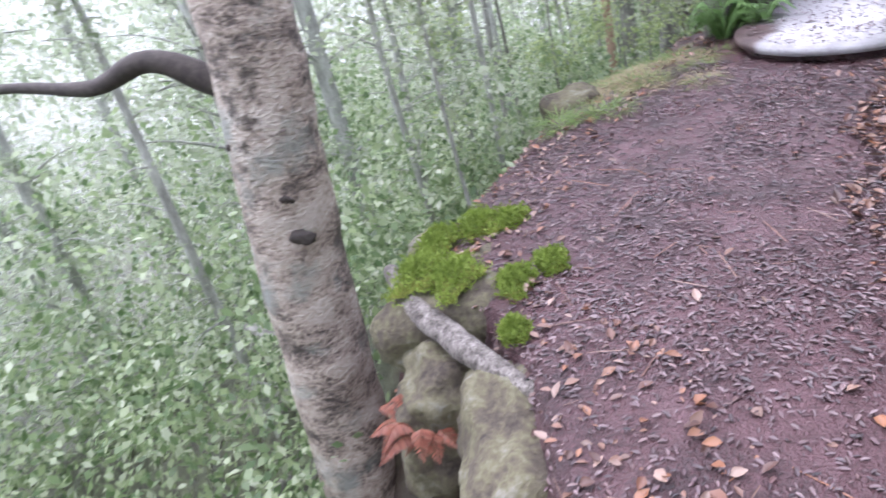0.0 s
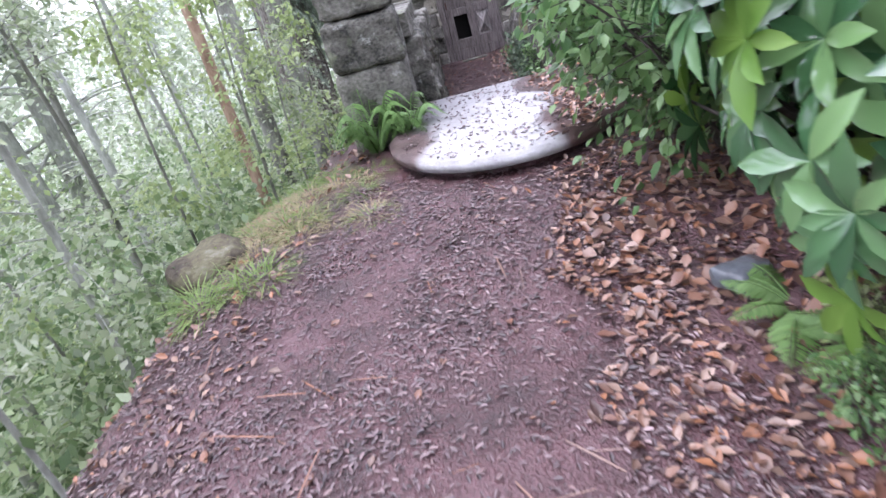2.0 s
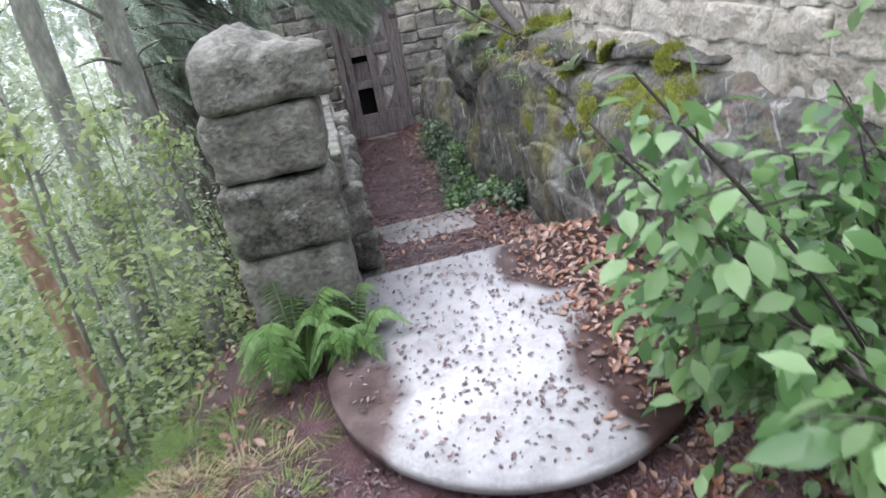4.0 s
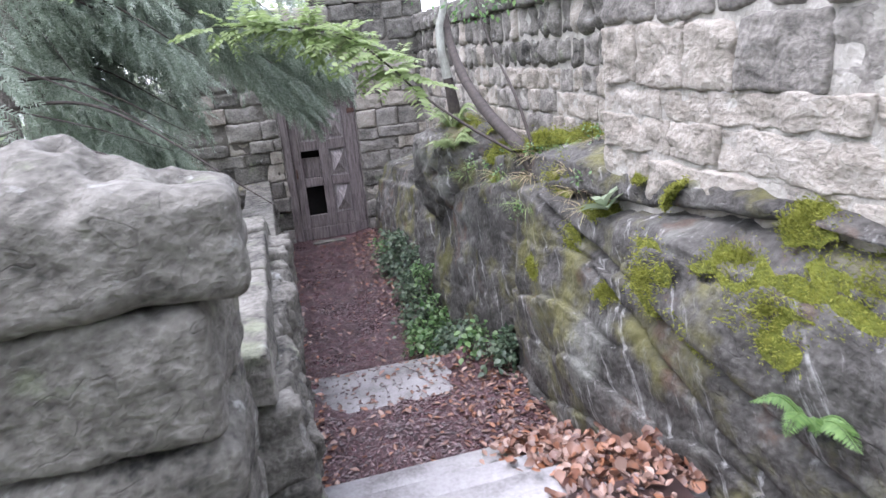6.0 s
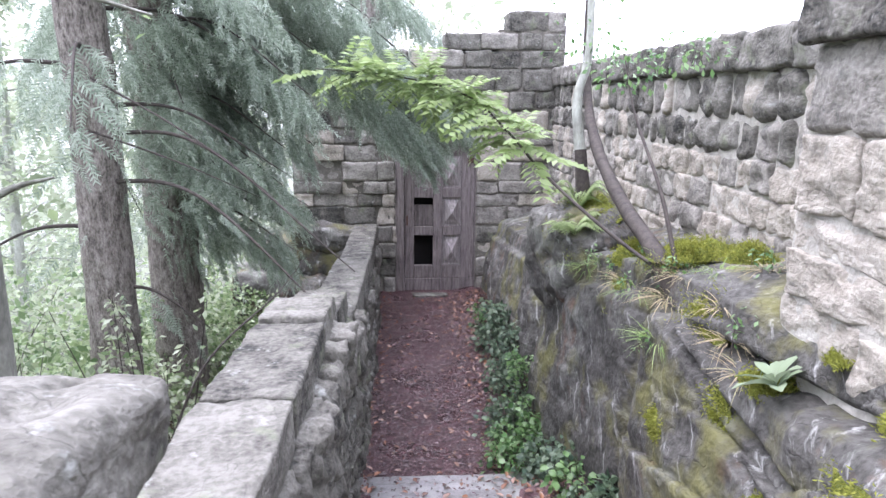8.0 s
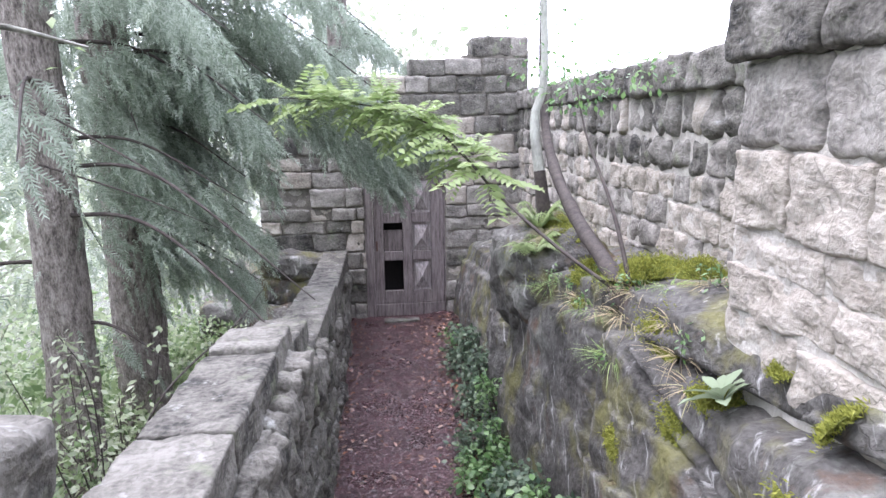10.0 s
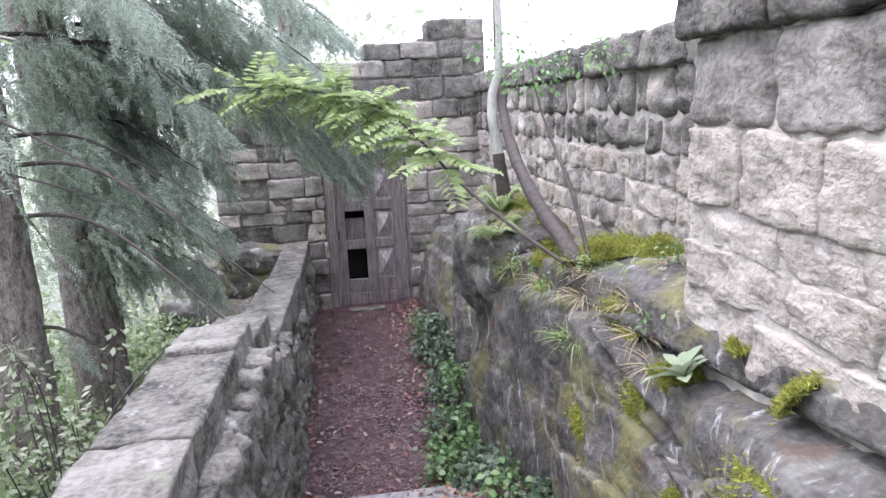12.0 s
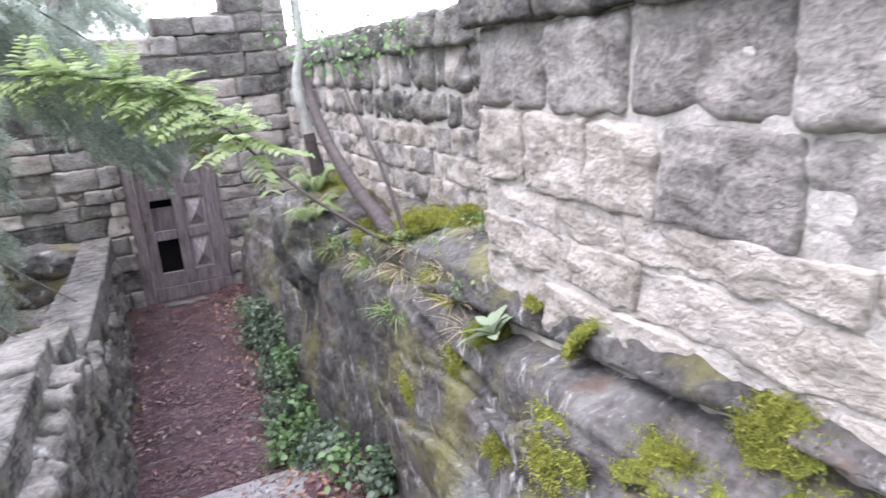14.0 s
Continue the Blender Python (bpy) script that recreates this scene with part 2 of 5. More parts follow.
def part(name, bm, mat, parent, label="", smooth=True):
    me = bpy.data.meshes.new(name)
    bm.to_mesh(me)
    bm.free()
    me.materials.append(mat)
    me.polygons.foreach_set("use_smooth", [smooth] * len(me.polygons))
    ob = new(name, me)
    if parent:
        ob.parent = parent
    if label:
        ob["label"] = label
    return ob


def thing(name, label, category, kind="", group="", at=(0, 0, 0)):
    ob = new(name)
    ob.location = at
    ob.empty_display_size = 0.1
    return tagged(ob, label, category, group, kind)


CUBE = {}
def cube_grid(n):
    """The surface of a cube from -1 to 1, n cells to an edge, as points and faces."""
    if n not in CUBE:
        index, pts, faces = {}, [], []
        def vid(p):
            k = tuple(round(c, 4) for c in p)
            if k not in index:
                index[k] = len(pts)
                pts.append(p)
            return index[k]
        for axis in range(3):
            for s in (-1, 1):
                for i in range(n):
                    for j in range(n):
                        q = []
                        for a, b in ((i, j), (i + 1, j), (i + 1, j + 1), (i, j + 1)):
                            p = [0, 0, 0]
                            p[axis], p[(axis + 1) % 3], p[(axis + 2) % 3] = s, 2 * a / n - 1, 2 * b / n - 1
                            q.append(vid(tuple(p)))
                        faces.append(q if s > 0 else q[::-1])
        CUBE[n] = (np.array(pts, float), faces)
    return CUBE[n]


def noise3(p, scale, seed):
    o = Vector((seed * 3.17 % 97, seed * 7.31 % 89, seed * 1.73 % 83))
    return np.array([noise.noise(Vector(q) * scale + o) for q in p])


def stone_points(w, d, h, n=4, round_=0.16, rough=0.02, seed=0.0, scale=5.0, chisel=0.0):
    """A worn block of that size, centred: rounded edges, bumps and chips."""
    p, faces = cube_grid(n)
    half = np.array([w, d, h]) / 2
    r = round_ * min(w, d, h)
    q = p * half
    core = np.clip(q, -(half - r), half - r)
    off = q - core
    ln = np.linalg.norm(off, axis=1, keepdims=True)
    q = core + off / np.maximum(ln, 1e-9) * np.minimum(ln, r)
    nrm = (p / np.linalg.norm(p, axis=1, keepdims=True))
    k = noise3(q + np.array([seed, seed * 0.7, 0]), scale, seed) + 0.5 * noise3(q, scale * 2.7, seed + 5) + (0.3 * noise3(q, scale * 6, seed + 9) if n > 7 else 0)
    q = q + nrm * (k * rough)[:, None]
    if chisel:  # shallow scoops with sharp rims, as on split stone
        o = Vector((seed * 5.3 % 71, seed * 2.9 % 67, seed * 3.7 % 61))
        f1 = np.array([noise.voronoi(Vector(c) * scale * 1.3 + o)[0][0] for c in q])
        q = q + nrm * ((f1 - 0.45) * chisel)[:, None]
    return q, faces


def stone(name, m, w, d, h, mat, parent=None, n=4, round_=0.16, rough=0.02, seed=0.0, scale=5.0, label="", chisel=0.0):
    v, f = stone_points(w, d, h, n, round_, rough, seed, scale, chisel)
    ob = mesh_object(name, v, f, mat, parent, label)
    ob.matrix_local = m
    return ob


def lerp(points, x):
    xs, ys = zip(*points)
    return float(np.interp(x, xs, ys))


# ---- builders for plants ----
def fast_mesh(name, verts, quads, mat, parent=None, label="", smooth=True):
    """One mesh from arrays of points and equal-sided faces."""
    verts, quads = np.asarray(verts, np.float32), np.asarray(quads, np.int32)
    k = quads.shape[1]
    me = bpy.data.meshes.new(name)
    me.vertices.add(len(verts))
    me.vertices.foreach_set("co", verts.ravel())
    me.loops.add(quads.size)
    me.loops.foreach_set("vertex_index", quads.ravel())
    me.polygons.add(len(quads))
    me.polygons.foreach_set("loop_start", np.arange(0, quads.size, k, dtype=np.int32))
    me.polygons.foreach_set("use_smooth", [smooth] * len(quads))
    me.update(calc_edges=True)
    me.materials.append(mat)
    ob = new(name, me)
    if parent:
        ob.parent = parent
    if label:
        ob["label"] = label
    return ob


def leaf_shape(length, width, rows=3, fold=0.25, curl=0.2, tip=0.04, wide_at=0.45):
    """A leaf from the origin along +y, its face to +z."""
    v, f = [], []
    for i in range(rows + 1):
        s = i / rows
        w = width / 2 * (math.sin(math.pi * min(1, s ** (math.log(0.5) / math.log(wide_at)))) ** 0.8 if 0 < s < 1 else tip)
        z = -curl * length * s * s
        v += [(-w, s * length, z + fold * w), (0, s * length, z), (w, s * length, z + fold * w)]
        if i:
            a = 3 * (i - 1)
            f += [(a, a + 1, a + 4, a + 3), (a + 1, a + 2, a + 5, a + 4)]
    return np.array(v), np.array(f)


def place(template, pos, way, up, size):
    """Copies of a template: its y goes along way, its z near up, scaled by size."""
    tv, tf = template
    pos, way, up = (np.asarray(a, float).reshape(-1, 3) for a in (pos, way, up))
    size = np.broadcast_to(np.asarray(size, float), (len(pos),))
    y = way / np.maximum(np.linalg.norm(way, axis=1, keepdims=True), 1e-9)
    x = np.cross(y, up)
    x /= np.maximum(np.linalg.norm(x, axis=1, keepdims=True), 1e-6)
    z = np.cross(x, y)
    v = pos[:, None] + size[:, None, None] * (tv[None, :, :1] * x[:, None] + tv[None, :, 1:2] * y[:, None] + tv[None, :, 2:] * z[:, None])
    f = tf[None] + (np.arange(len(pos)) * len(tv))[:, None, None]
    return v.reshape(-1, 3), f.reshape(-1, tf.shape[1])


def join(pieces):
    vs, fs, o = [], [], 0
    for v, f in pieces:
        vs.append(v)
        fs.append(np.asarray(f) + o)
        o += len(v)
    return np.concatenate(vs), np.concatenate(fs)


def tube(points, radii, sides=7, rough=0.0, seed=0.0):
    p = np.array(points, float)
    r = np.interp(np.linspace(0, 1, len(p)), np.linspace(0, 1, len(radii)), radii)
    t = np.gradient(p, axis=0)
    t /= np.maximum(np.linalg.norm(t, axis=1, keepdims=True), 1e-9)
    ref = np.array([1.0, 0.13, 0.07]) if abs(t[:, 2]).mean() > 0.6 else np.array([0.05, 0.1, 1.0])
    a = np.cross(t, ref)
    a /= np.linalg.norm(a, axis=1, keepdims=True)
    b = np.cross(t, a)
    ang = np.linspace(0, 2 * np.pi, sides, endpoint=False)
    v = p[:, None] + r[:, None, None] * (np.cos(ang)[None, :, None] * a[:, None] + np.sin(ang)[None, :, None] * b[:, None])
    if rough:
        flat = v.reshape(-1, 3)
        k = noise3(flat, 4.0, seed) + 0.6 * noise3(flat, 13.0, seed + 3)
        n = (flat - np.repeat(p, sides, axis=0))
        v = (flat + n * (k * rough)[:, None]).reshape(v.shape)
    i, j = np.meshgrid(np.arange(len(p) - 1), np.arange(sides), indexing="ij")
    f = np.stack([i * sides + j, i * sides + (j + 1) % sides, (i + 1) * sides + (j + 1) % sides, (i + 1) * sides + j], -1).reshape(-1, 4)
    return v.reshape(-1, 3), f


def bend(points, n=16):
    """A smooth line through some points (Catmull-Rom)."""
    p = [np.array(q, float) for q in points]
    p = [2 * p[0] - p[1]] + p + [2 * p[-1] - p[-2]]
    out = []
    for k in range(1, len(p) - 2):
        for s in np.linspace(0, 1, n, endpoint=False):
            a, b, c, d = p[k - 1:k + 3]
            out.append(0.5 * (2 * b + (c - a) * s + (2 * a - 5 * b + 4 * c - d) * s * s + (3 * b - a - 3 * c + d) * s ** 3))
    return np.array(out + [p[-2]])


def shrub(name, label, category, at, stems, height, spread, leaf, leaf_mat, bark, per_stem, seed, lean=(0, 0), bare=0.25, size=(0.7, 1.2), radius=0.008, twig=0.25, group="", droop=0.0):
    """Stems that fan out from one foot, with twigs that carry leaves."""
    g = np.random.default_rng(seed)
    ob = thing(name, label, category, group=group, at=at)
    pieces, twigs = [], []
    for k in range(stems):
        a, out = g.uniform(0, 2 * np.pi), spread * g.uniform(0.25, 1)
        h = height * g.uniform(0.65, 1.05)
        foot = np.array([0.06 * math.cos(a), 0.06 * math.sin(a), -0.08])
        end = np.array([out * math.cos(a) + lean[0], out * math.sin(a) + lean[1], h])
        mid = foot * 0.4 + end * 0.5 + np.array([0, 0, 0.12 * h]) + g.normal(0, 0.05, 3) * h
        line = bend([foot, mid, end], 10)
        part_v, part_f = tube(line, [radius, radius * 0.3], 6)
        fast_mesh("stem", part_v, part_f, bark, ob)
        n = per_stem
        s = g.uniform(bare, 1, n)
        base = line[np.minimum((s * (len(line) - 1)).astype(int), len(line) - 1)]
        dirs = g.normal(0, 1, (n, 3)) * (1, 1, 0.5)
        dirs /= np.linalg.norm(dirs, axis=1, keepdims=True)
        reach = twig * (1.15 - s)[:, None] * g.uniform(0.2, 1.0, (n, 1)) * dirs
        tip = base + reach - np.array([0, 0, droop]) * np.linalg.norm(reach, axis=1, keepdims=True)
        for q in range(0, n, 5):
            twigs.append(tube(np.array([base[q], (base[q] + tip[q]) / 2 + (0, 0, 0.01), tip[q]]), [radius * 0.35, radius * 0.15], 4))
        way = dirs + g.normal(0, 0.4, (n, 3)) - (0, 0, 0.25 + droop)
        up = np.array([0, 0, 1.0]) + g.normal(0, 0.35, (n, 3))
        pieces.append(place(leaf, tip, way, up, g.uniform(*size, n)))
    tagged(fast_mesh("twigwork", *join(twigs), bark, ob), kind="stuff")
    fast_mesh("foliage", *join(pieces), leaf_mat, ob)
    return ob


def fern(name, label, at, fronds, length, seed, mat, yaw=(0, 360), rise=0.55):
    g = np.random.default_rng(seed)
    ob = thing(name, label, "fern", at=at)
    pinna = leaf_shape(1, 0.24, 2, 0.1, 0.15, 0.05, 0.3)
    for k in range(fronds):
        a = math.radians(g.uniform(*yaw))
        L = length * g.uniform(0.6, 1.1)
        d = np.array([math.cos(a), math.sin(a), 0])
        up = rise * g.uniform(0.7, 1.3)
        line = bend([(0, 0, 0), d * L * 0.5 + (0, 0, up * L * 0.75), d * L + (0, 0, up * L * 0.45)], 20)
        side = np.cross(d, (0, 0, 1))
        n = len(line)
        s = np.linspace(0, 1, n)
        w = L * 0.24 * np.sin(np.pi * np.clip(0.12 + 0.88 * s, 0, 1)) ** 0.8
        keep = slice(4, n)
        pieces = [tube(line, [0.004, 0.0012], 4)]
        for sg in (-1, 1):
            way = sg * side + 0.35 * d + (0, 0, -0.25)
            pieces.append(place(pinna, line[keep], np.tile(way, (n - 4, 1)) + g.normal(0, 0.06, (n - 4, 3)), np.tile((0, 0, 1.0), (n - 4, 1)), w[keep]))
        fast_mesh("frond", *join(pieces), mat, ob)
    return ob


def tuft(name, label, category, at, blades, length, spread, seed, mat, droop=0.6, width=0.004, kind="", radius=0.05):
    """A tuft of thin blades."""
    g = np.random.default_rng(seed)
    blade = leaf_shape(1, width / length * 1.6, 3, 0.1, droop, 0.1, 0.3)
    a = g.uniform(0, 2 * np.pi, blades)
    r = radius * np.sqrt(g.uniform(0, 1, blades))
    pos = np.stack([r * np.cos(a), r * np.sin(a), np.full(blades, -0.01)], 1)
    way = np.stack([np.cos(a) * spread, np.sin(a) * spread, np.ones(blades)], 1) * g.uniform(0.4, 1, (blades, 1)) + g.normal(0, 0.25, (blades, 3))
    up = np.stack([-np.cos(a), -np.sin(a), np.full(blades, 0.6)], 1)
    ob = fast_mesh(name, *place(blade, pos, way, up, length * g.uniform(0.5, 1.1, blades)), mat)
    ob.location = at
    return tagged(ob, label, category, kind=kind)


DIAMOND = (np.array([(0, 0, 0), (0.3, 0.5, 0.05), (0, 1, -0.08), (-0.3, 0.5, 0.05)]), np.array([(0, 1, 2, 3)]))

# ---- plant materials ----
EARTHROCK = material("earthy_rock", [(0.035, 0.027, 0.022), (0.08, 0.066, 0.048), (0.13, 0.12, 0.07), (0.2, 0.19, 0.155)], 6, 0.9, 0.9, 40)
RHODO = leafy("rhododendron_leaf", [(0.03, 0.08, 0.034), (0.055, 0.13, 0.055), (0.095, 0.19, 0.08), (0.16, 0.28, 0.11)], 0.13, 0.12, 1.0)
YOUNG = leafy("young_leaf", [(0.12, 0.24, 0.04), (0.2, 0.33, 0.06)], 0.4, 0.35)
BUSHLEAF = leafy("bush_leaf", [(0.06, 0.13, 0.045), (0.12, 0.23, 0.08), (0.19, 0.31, 0.12), (0.25, 0.37, 0.18)], 0.28, 0.45)
WOODLEAF = leafy("woodland_leaf", [(0.15, 0.2, 0.11), (0.26, 0.31, 0.18), (0.37, 0.42, 0.28), (0.48, 0.52, 0.4)], 0.35, 0.55)
UNDERLEAF = leafy("undergrowth_leaf", [(0.09, 0.15, 0.06), (0.2, 0.28, 0.13), (0.32, 0.4, 0.21), (0.48, 0.53, 0.38)], 0.3, 0.5)
SAPLEAF = leafy("sapling_leaf", [(0.22, 0.29, 0.11), (0.33, 0.41, 0.17), (0.43, 0.5, 0.25)], 0.4, 0.55)
# distance haze is mixed into this leaf colour, so it is pale
HAZEDLEAF = leafy("hazed_far_leaf", [(0.26, 0.32, 0.2), (0.38, 0.43, 0.3), (0.5, 0.54, 0.42)], 0.5, 0.55)
ROWANLEAF = leafy("rowan_leaf", [(0.22, 0.31, 0.11), (0.28, 0.36, 0.155), (0.35, 0.43, 0.21)], 0.45, 0.5)
FERNLEAF = leafy("fern_leaf", [(0.11, 0.21, 0.06), (0.19, 0.32, 0.1)], 0.5, 0.4)
# needles paler than their own green: hazy light is put into the colour
NEEDLE = leafy("hazed_spruce_needles", [(0.17, 0.22, 0.16), (0.32, 0.38, 0.3), (0.46, 0.52, 0.44)], 0.55, 0.55)
LITTER = leafy("fallen_leaves", [(0.07, 0.036, 0.03), (0.16, 0.075, 0.052), (0.3, 0.135, 0.07), (0.24, 0.13, 0.09), (0.36, 0.25, 0.2), (0.14, 0.085, 0.066), (0.22, 0.12, 0.085), (0.09, 0.055, 0.05)], 0.35, 0.08)
CHIP = leafy("bark_chips", [(0.022, 0.012, 0.013), (0.055, 0.03, 0.033), (0.11, 0.062, 0.066), (0.075, 0.043, 0.046), (0.15, 0.095, 0.1), (0.035, 0.021, 0.023), (0.24, 0.165, 0.165), (0.05, 0.026, 0.027), (0.2, 0.12, 0.115)], 0.3, 0.0, 0.6)
WITHERED = leafy("withered_fern", [(0.16, 0.05, 0.03), (0.3, 0.1, 0.06), (0.24, 0.12, 0.08)], 0.6, 0.3)
DRYGRASS = leafy("dry_grass", [(0.35, 0.28, 0.16), (0.45, 0.37, 0.24), (0.3, 0.3, 0.14)], 0.6, 0.3)
GRASS = leafy("green_grass", [(0.12, 0.2, 0.05), (0.2, 0.3, 0.08), (0.26, 0.33, 0.12)], 0.5, 0.4)
MOSS = leafy("moss", [(0.15, 0.17, 0.025), (0.24, 0.26, 0.04), (0.32, 0.33, 0.07)], 0.9, 0.3)
RIMMOSS = leafy("bright_moss", [(0.13, 0.19, 0.03), (0.21, 0.29, 0.045), (0.29, 0.38, 0.08)], 0.9, 0.35)
MOSSBED = material("moss_bed", [(0.06, 0.065, 0.012), (0.13, 0.15, 0.02), (0.2, 0.21, 0.03)], 25, 0.95, 1.0, 120)
HERB = leafy("herb_leaf", [(0.05, 0.09, 0.055), (0.1, 0.15, 0.09), (0.18, 0.24, 0.15)], 0.4, 0.35)
ROSETTE = leafy("downy_leaf", [(0.19, 0.25, 0.15), (0.28, 0.34, 0.22)], 0.7, 0.3)
STEM = material("brown_twig", [(0.025, 0.02, 0.018), (0.07, 0.058, 0.05)], 20, 0.8, 0.2)
PALEBARK = material("orange_brown_bark", [(0.14, 0.09, 0.065), (0.3, 0.2, 0.14), (0.42, 0.31, 0.23)], 14, 0.85, 0.4, stretch=(1, 1, 0.4))
GREYBARK = material("grey_bark", [(0.1, 0.1, 0.085), (0.2, 0.2, 0.17), (0.33, 0.33, 0.29)], 10, 0.9, 0.6, stretch=(1, 1, 0.4))
# bark paled for haze on woodland trunks; also a truly pale upper stem
HAZEBARK = material("pale_and_hazed_bark", [(0.2, 0.2, 0.18), (0.32, 0.33, 0.29), (0.45, 0.46, 0.41)], 10, 0.9, 0.5, stretch=(1, 1, 0.4))
BIRCH = material("birch_bark", [(0.06, 0.05, 0.043), (0.19, 0.155, 0.13), (0.37, 0.31, 0.255), (0.5, 0.45, 0.39)], 3.4, 0.8, 0.8, 34, [0.32, 0.42, 0.52, 0.68], stretch=(1, 1, 1.7), speck=(2.2, 0.57, 0.63, (0.1, 0.085, 0.072), (1, 1, 1.4)), grain=0.5)
mossy(BIRCH, (0.25, 0.27, 0.24), 2.6, 0.55, 0.66)
SLATE = material("bluish_slate", [(0.05, 0.056, 0.065), (0.1, 0.11, 0.125), (0.15, 0.16, 0.175)], 8, 0.35, 0.4, 40)
IRON = material("rusty_iron", [(0.05, 0.03, 0.025), (0.13, 0.07, 0.05)], 30, 0.8, 0.3)

# ---- ground ----
EDGE = [(-9, -1.3), (-5, -0.7), (-4.3, -0.67), (-3.8, -0.94), (-3.5, -1.22), (-3.2, -1.82), (-2.5, -1.8), (-1.6, -1.78), (-0.8, -1.74), (-0.35, -1.65), (0.2, -1.25), (1.2, -1.3), (9, -1.2), (30, -1.2)]
RIGHT = [(-9, 0.9), (-3.5, 0.45), (-2.4, 0.3), (-1.3, 0.4), (-0.6, 0.7), (0.5, 1.0), (2, 1.2), (9, 1.2), (30, 1.2)]


def blend(a, b, x):
    s = max(0.0, min(1.0, (x - a) / (b - a)))
    return s * s * (3 - 2 * s)


def ground_z(x, y):
    """Height of the woodland ground."""
    e, r = lerp(EDGE, y), lerp(RIGHT, y)
    base = 0.005 + 0.055 * blend(-2.0, -0.9, y)
    low = blend(0.75, 1.15, y) * blend(-2.6, -1.2, x)
    base = base * (1 - low) - 1.35 * low
    z = base - 0.05 * blend(0.35, 0, x - e) if x > e else base - 0.05
    if x < e:
        d = e - x
        z -= 1.5 * min(d, 0.55) * blend(-2.3, -3.1, y)  # a sheer drop below the rim where the walk begins
        z -= 0.9 * min(d, 0.6) + 0.7 * max(0, min(d - 0.6, 3)) + 0.3 * max(0, min(d - 3.6, 10)) - 0.12 * max(0, d - 16)
    elif x > r and y < 1.15:
        d = x - r
        z += (0.3 * min(d, 2.5) + 0.5 * max(0, min(d - 2.5, 6))) * (1 - low)
    far = min(1.0, abs(x) / 40)
    return z + 0.03 * noise.noise(Vector((x * 1.7, y * 1.7, 0))) + 0.014 * noise.noise(Vector((x * 7, y * 7, 3))) + 0.5 * far * noise.noise(Vector((x * 0.1, y * 0.1, 3)))


def grid_axis(lo, hi, flo, fhi, fine, coarse_n):
    a = np.arange(flo, fhi + 1e-6, fine)
    left = flo - np.geomspace(1, flo - lo + 1, coarse_n)[1:][::-1] + 1
    right = fhi + np.geomspace(1, hi - fhi + 1, coarse_n)[1:] - 1
    return np.concatenate([left, a, right])


gx, gy = grid_axis(-400, 400, -4, 3, 0.05, 30), grid_axis(-400, 400, -6.5, 2.2, 0.05, 30)
gv = [(x, y, ground_z(x, y)) for y in gy for x in gx]
gf = [(j * len(gx) + i, j * len(gx) + i + 1, (j + 1) * len(gx) + i + 1, (j + 1) * len(gx) + i) for j in range(len(gy) - 1) for i in range(len(gx) - 1)]
ground = tagged(fast_mesh("ground", gv, gf, LEAFY_SOIL), "reddish brown trodden woodland soil on a steep bank", "ground", kind="structure")


def scatter_flat(name, label, category, template, n, region, mat, seed, size, density=None, tilt=0.25, lift=0.004, height=ground_z):
    """Litter lying on the ground, thinned by a density."""
    g = np.random.default_rng(seed)
    x, y = g.uniform(region[0], region[1], n), g.uniform(region[2], region[3], n)
    if density:
        keep = np.array([density(a, b) for a, b in zip(x, y)]) > g.uniform(0, 1, n)
        x, y = x[keep], y[keep]
    z = np.array([height(a, b) for a, b in zip(x, y)]) + lift * g.uniform(0.3, 2, len(x))
    a = g.uniform(0, 2 * np.pi, len(x))
    way = np.stack([np.cos(a), np.sin(a), g.normal(0, tilt, len(x))], 1)
    up = np.stack([g.normal(0, tilt, len(x)), g.normal(0, tilt, len(x)), np.ones(len(x))], 1)
    return tagged(fast_mesh(name, *place(template, np.stack([x, y, z], 1), way, up, g.uniform(*size, len(x))), mat), label, category, kind="stuff")


def on_path(x, y):
    return lerp(EDGE, y) - 0.1 < x < lerp(RIGHT, y)


DEAD = leaf_shape(1, 0.62, 3, 0.7, -0.25, 0.12, 0.4)
STICK = leaf_shape(1, 0.5, 2, 0.9, 0.0, 0.5)
scatter_flat("leaf_litter", "brown and orange fallen leaves along the path", "leaf litter", DEAD, 30000, (-2.4, 2.0, -6, 0.9), LITTER, 3, (0.014, 0.056),
             lambda x, y: (0.9 if x > lerp(RIGHT, y) - 0.35 + 0.2 * noise.noise(Vector((x * 2, y * 2, 0))) else 0.3 if x < lerp(EDGE, y) + 0.55 else 0.03) * (1 if (x + 0.0) ** 2 + y ** 2 > 0.7 else 0))
BROAD = leaf_shape(1, 0.85, 4, 0.35, -0.3, 0.1, 0.6)
scatter_flat("leaf_litter", "broad tan and orange fallen leaves beside the path", "leaf litter", BROAD, 9000, (-0.4, 2.0, -5, 0.6), LITTER, 33, (0.035, 0.07),
             lambda x, y: 0.5 * (noise.noise(Vector((x * 1.7, y * 1.7, 9))) > -0.1) * (x > lerp(RIGHT, y) - 0.25) * (1 if x * x + y * y > 0.7 else 0), 0.35, 0.01)
scatter_flat("bark_chips", "dark bark chips and twig bits trodden into the path", "bark chips", STICK, 48000, (-2.0, 0.9, -5.6, -0.4), CHIP, 4, (0.008, 0.028), lambda x, y: (0.95 if noise.noise(Vector((x * 1.6, y * 1.1, 4))) < 0.12 else 0.4) if on_path(x, y) else 0.3, 0.12, 0.003)
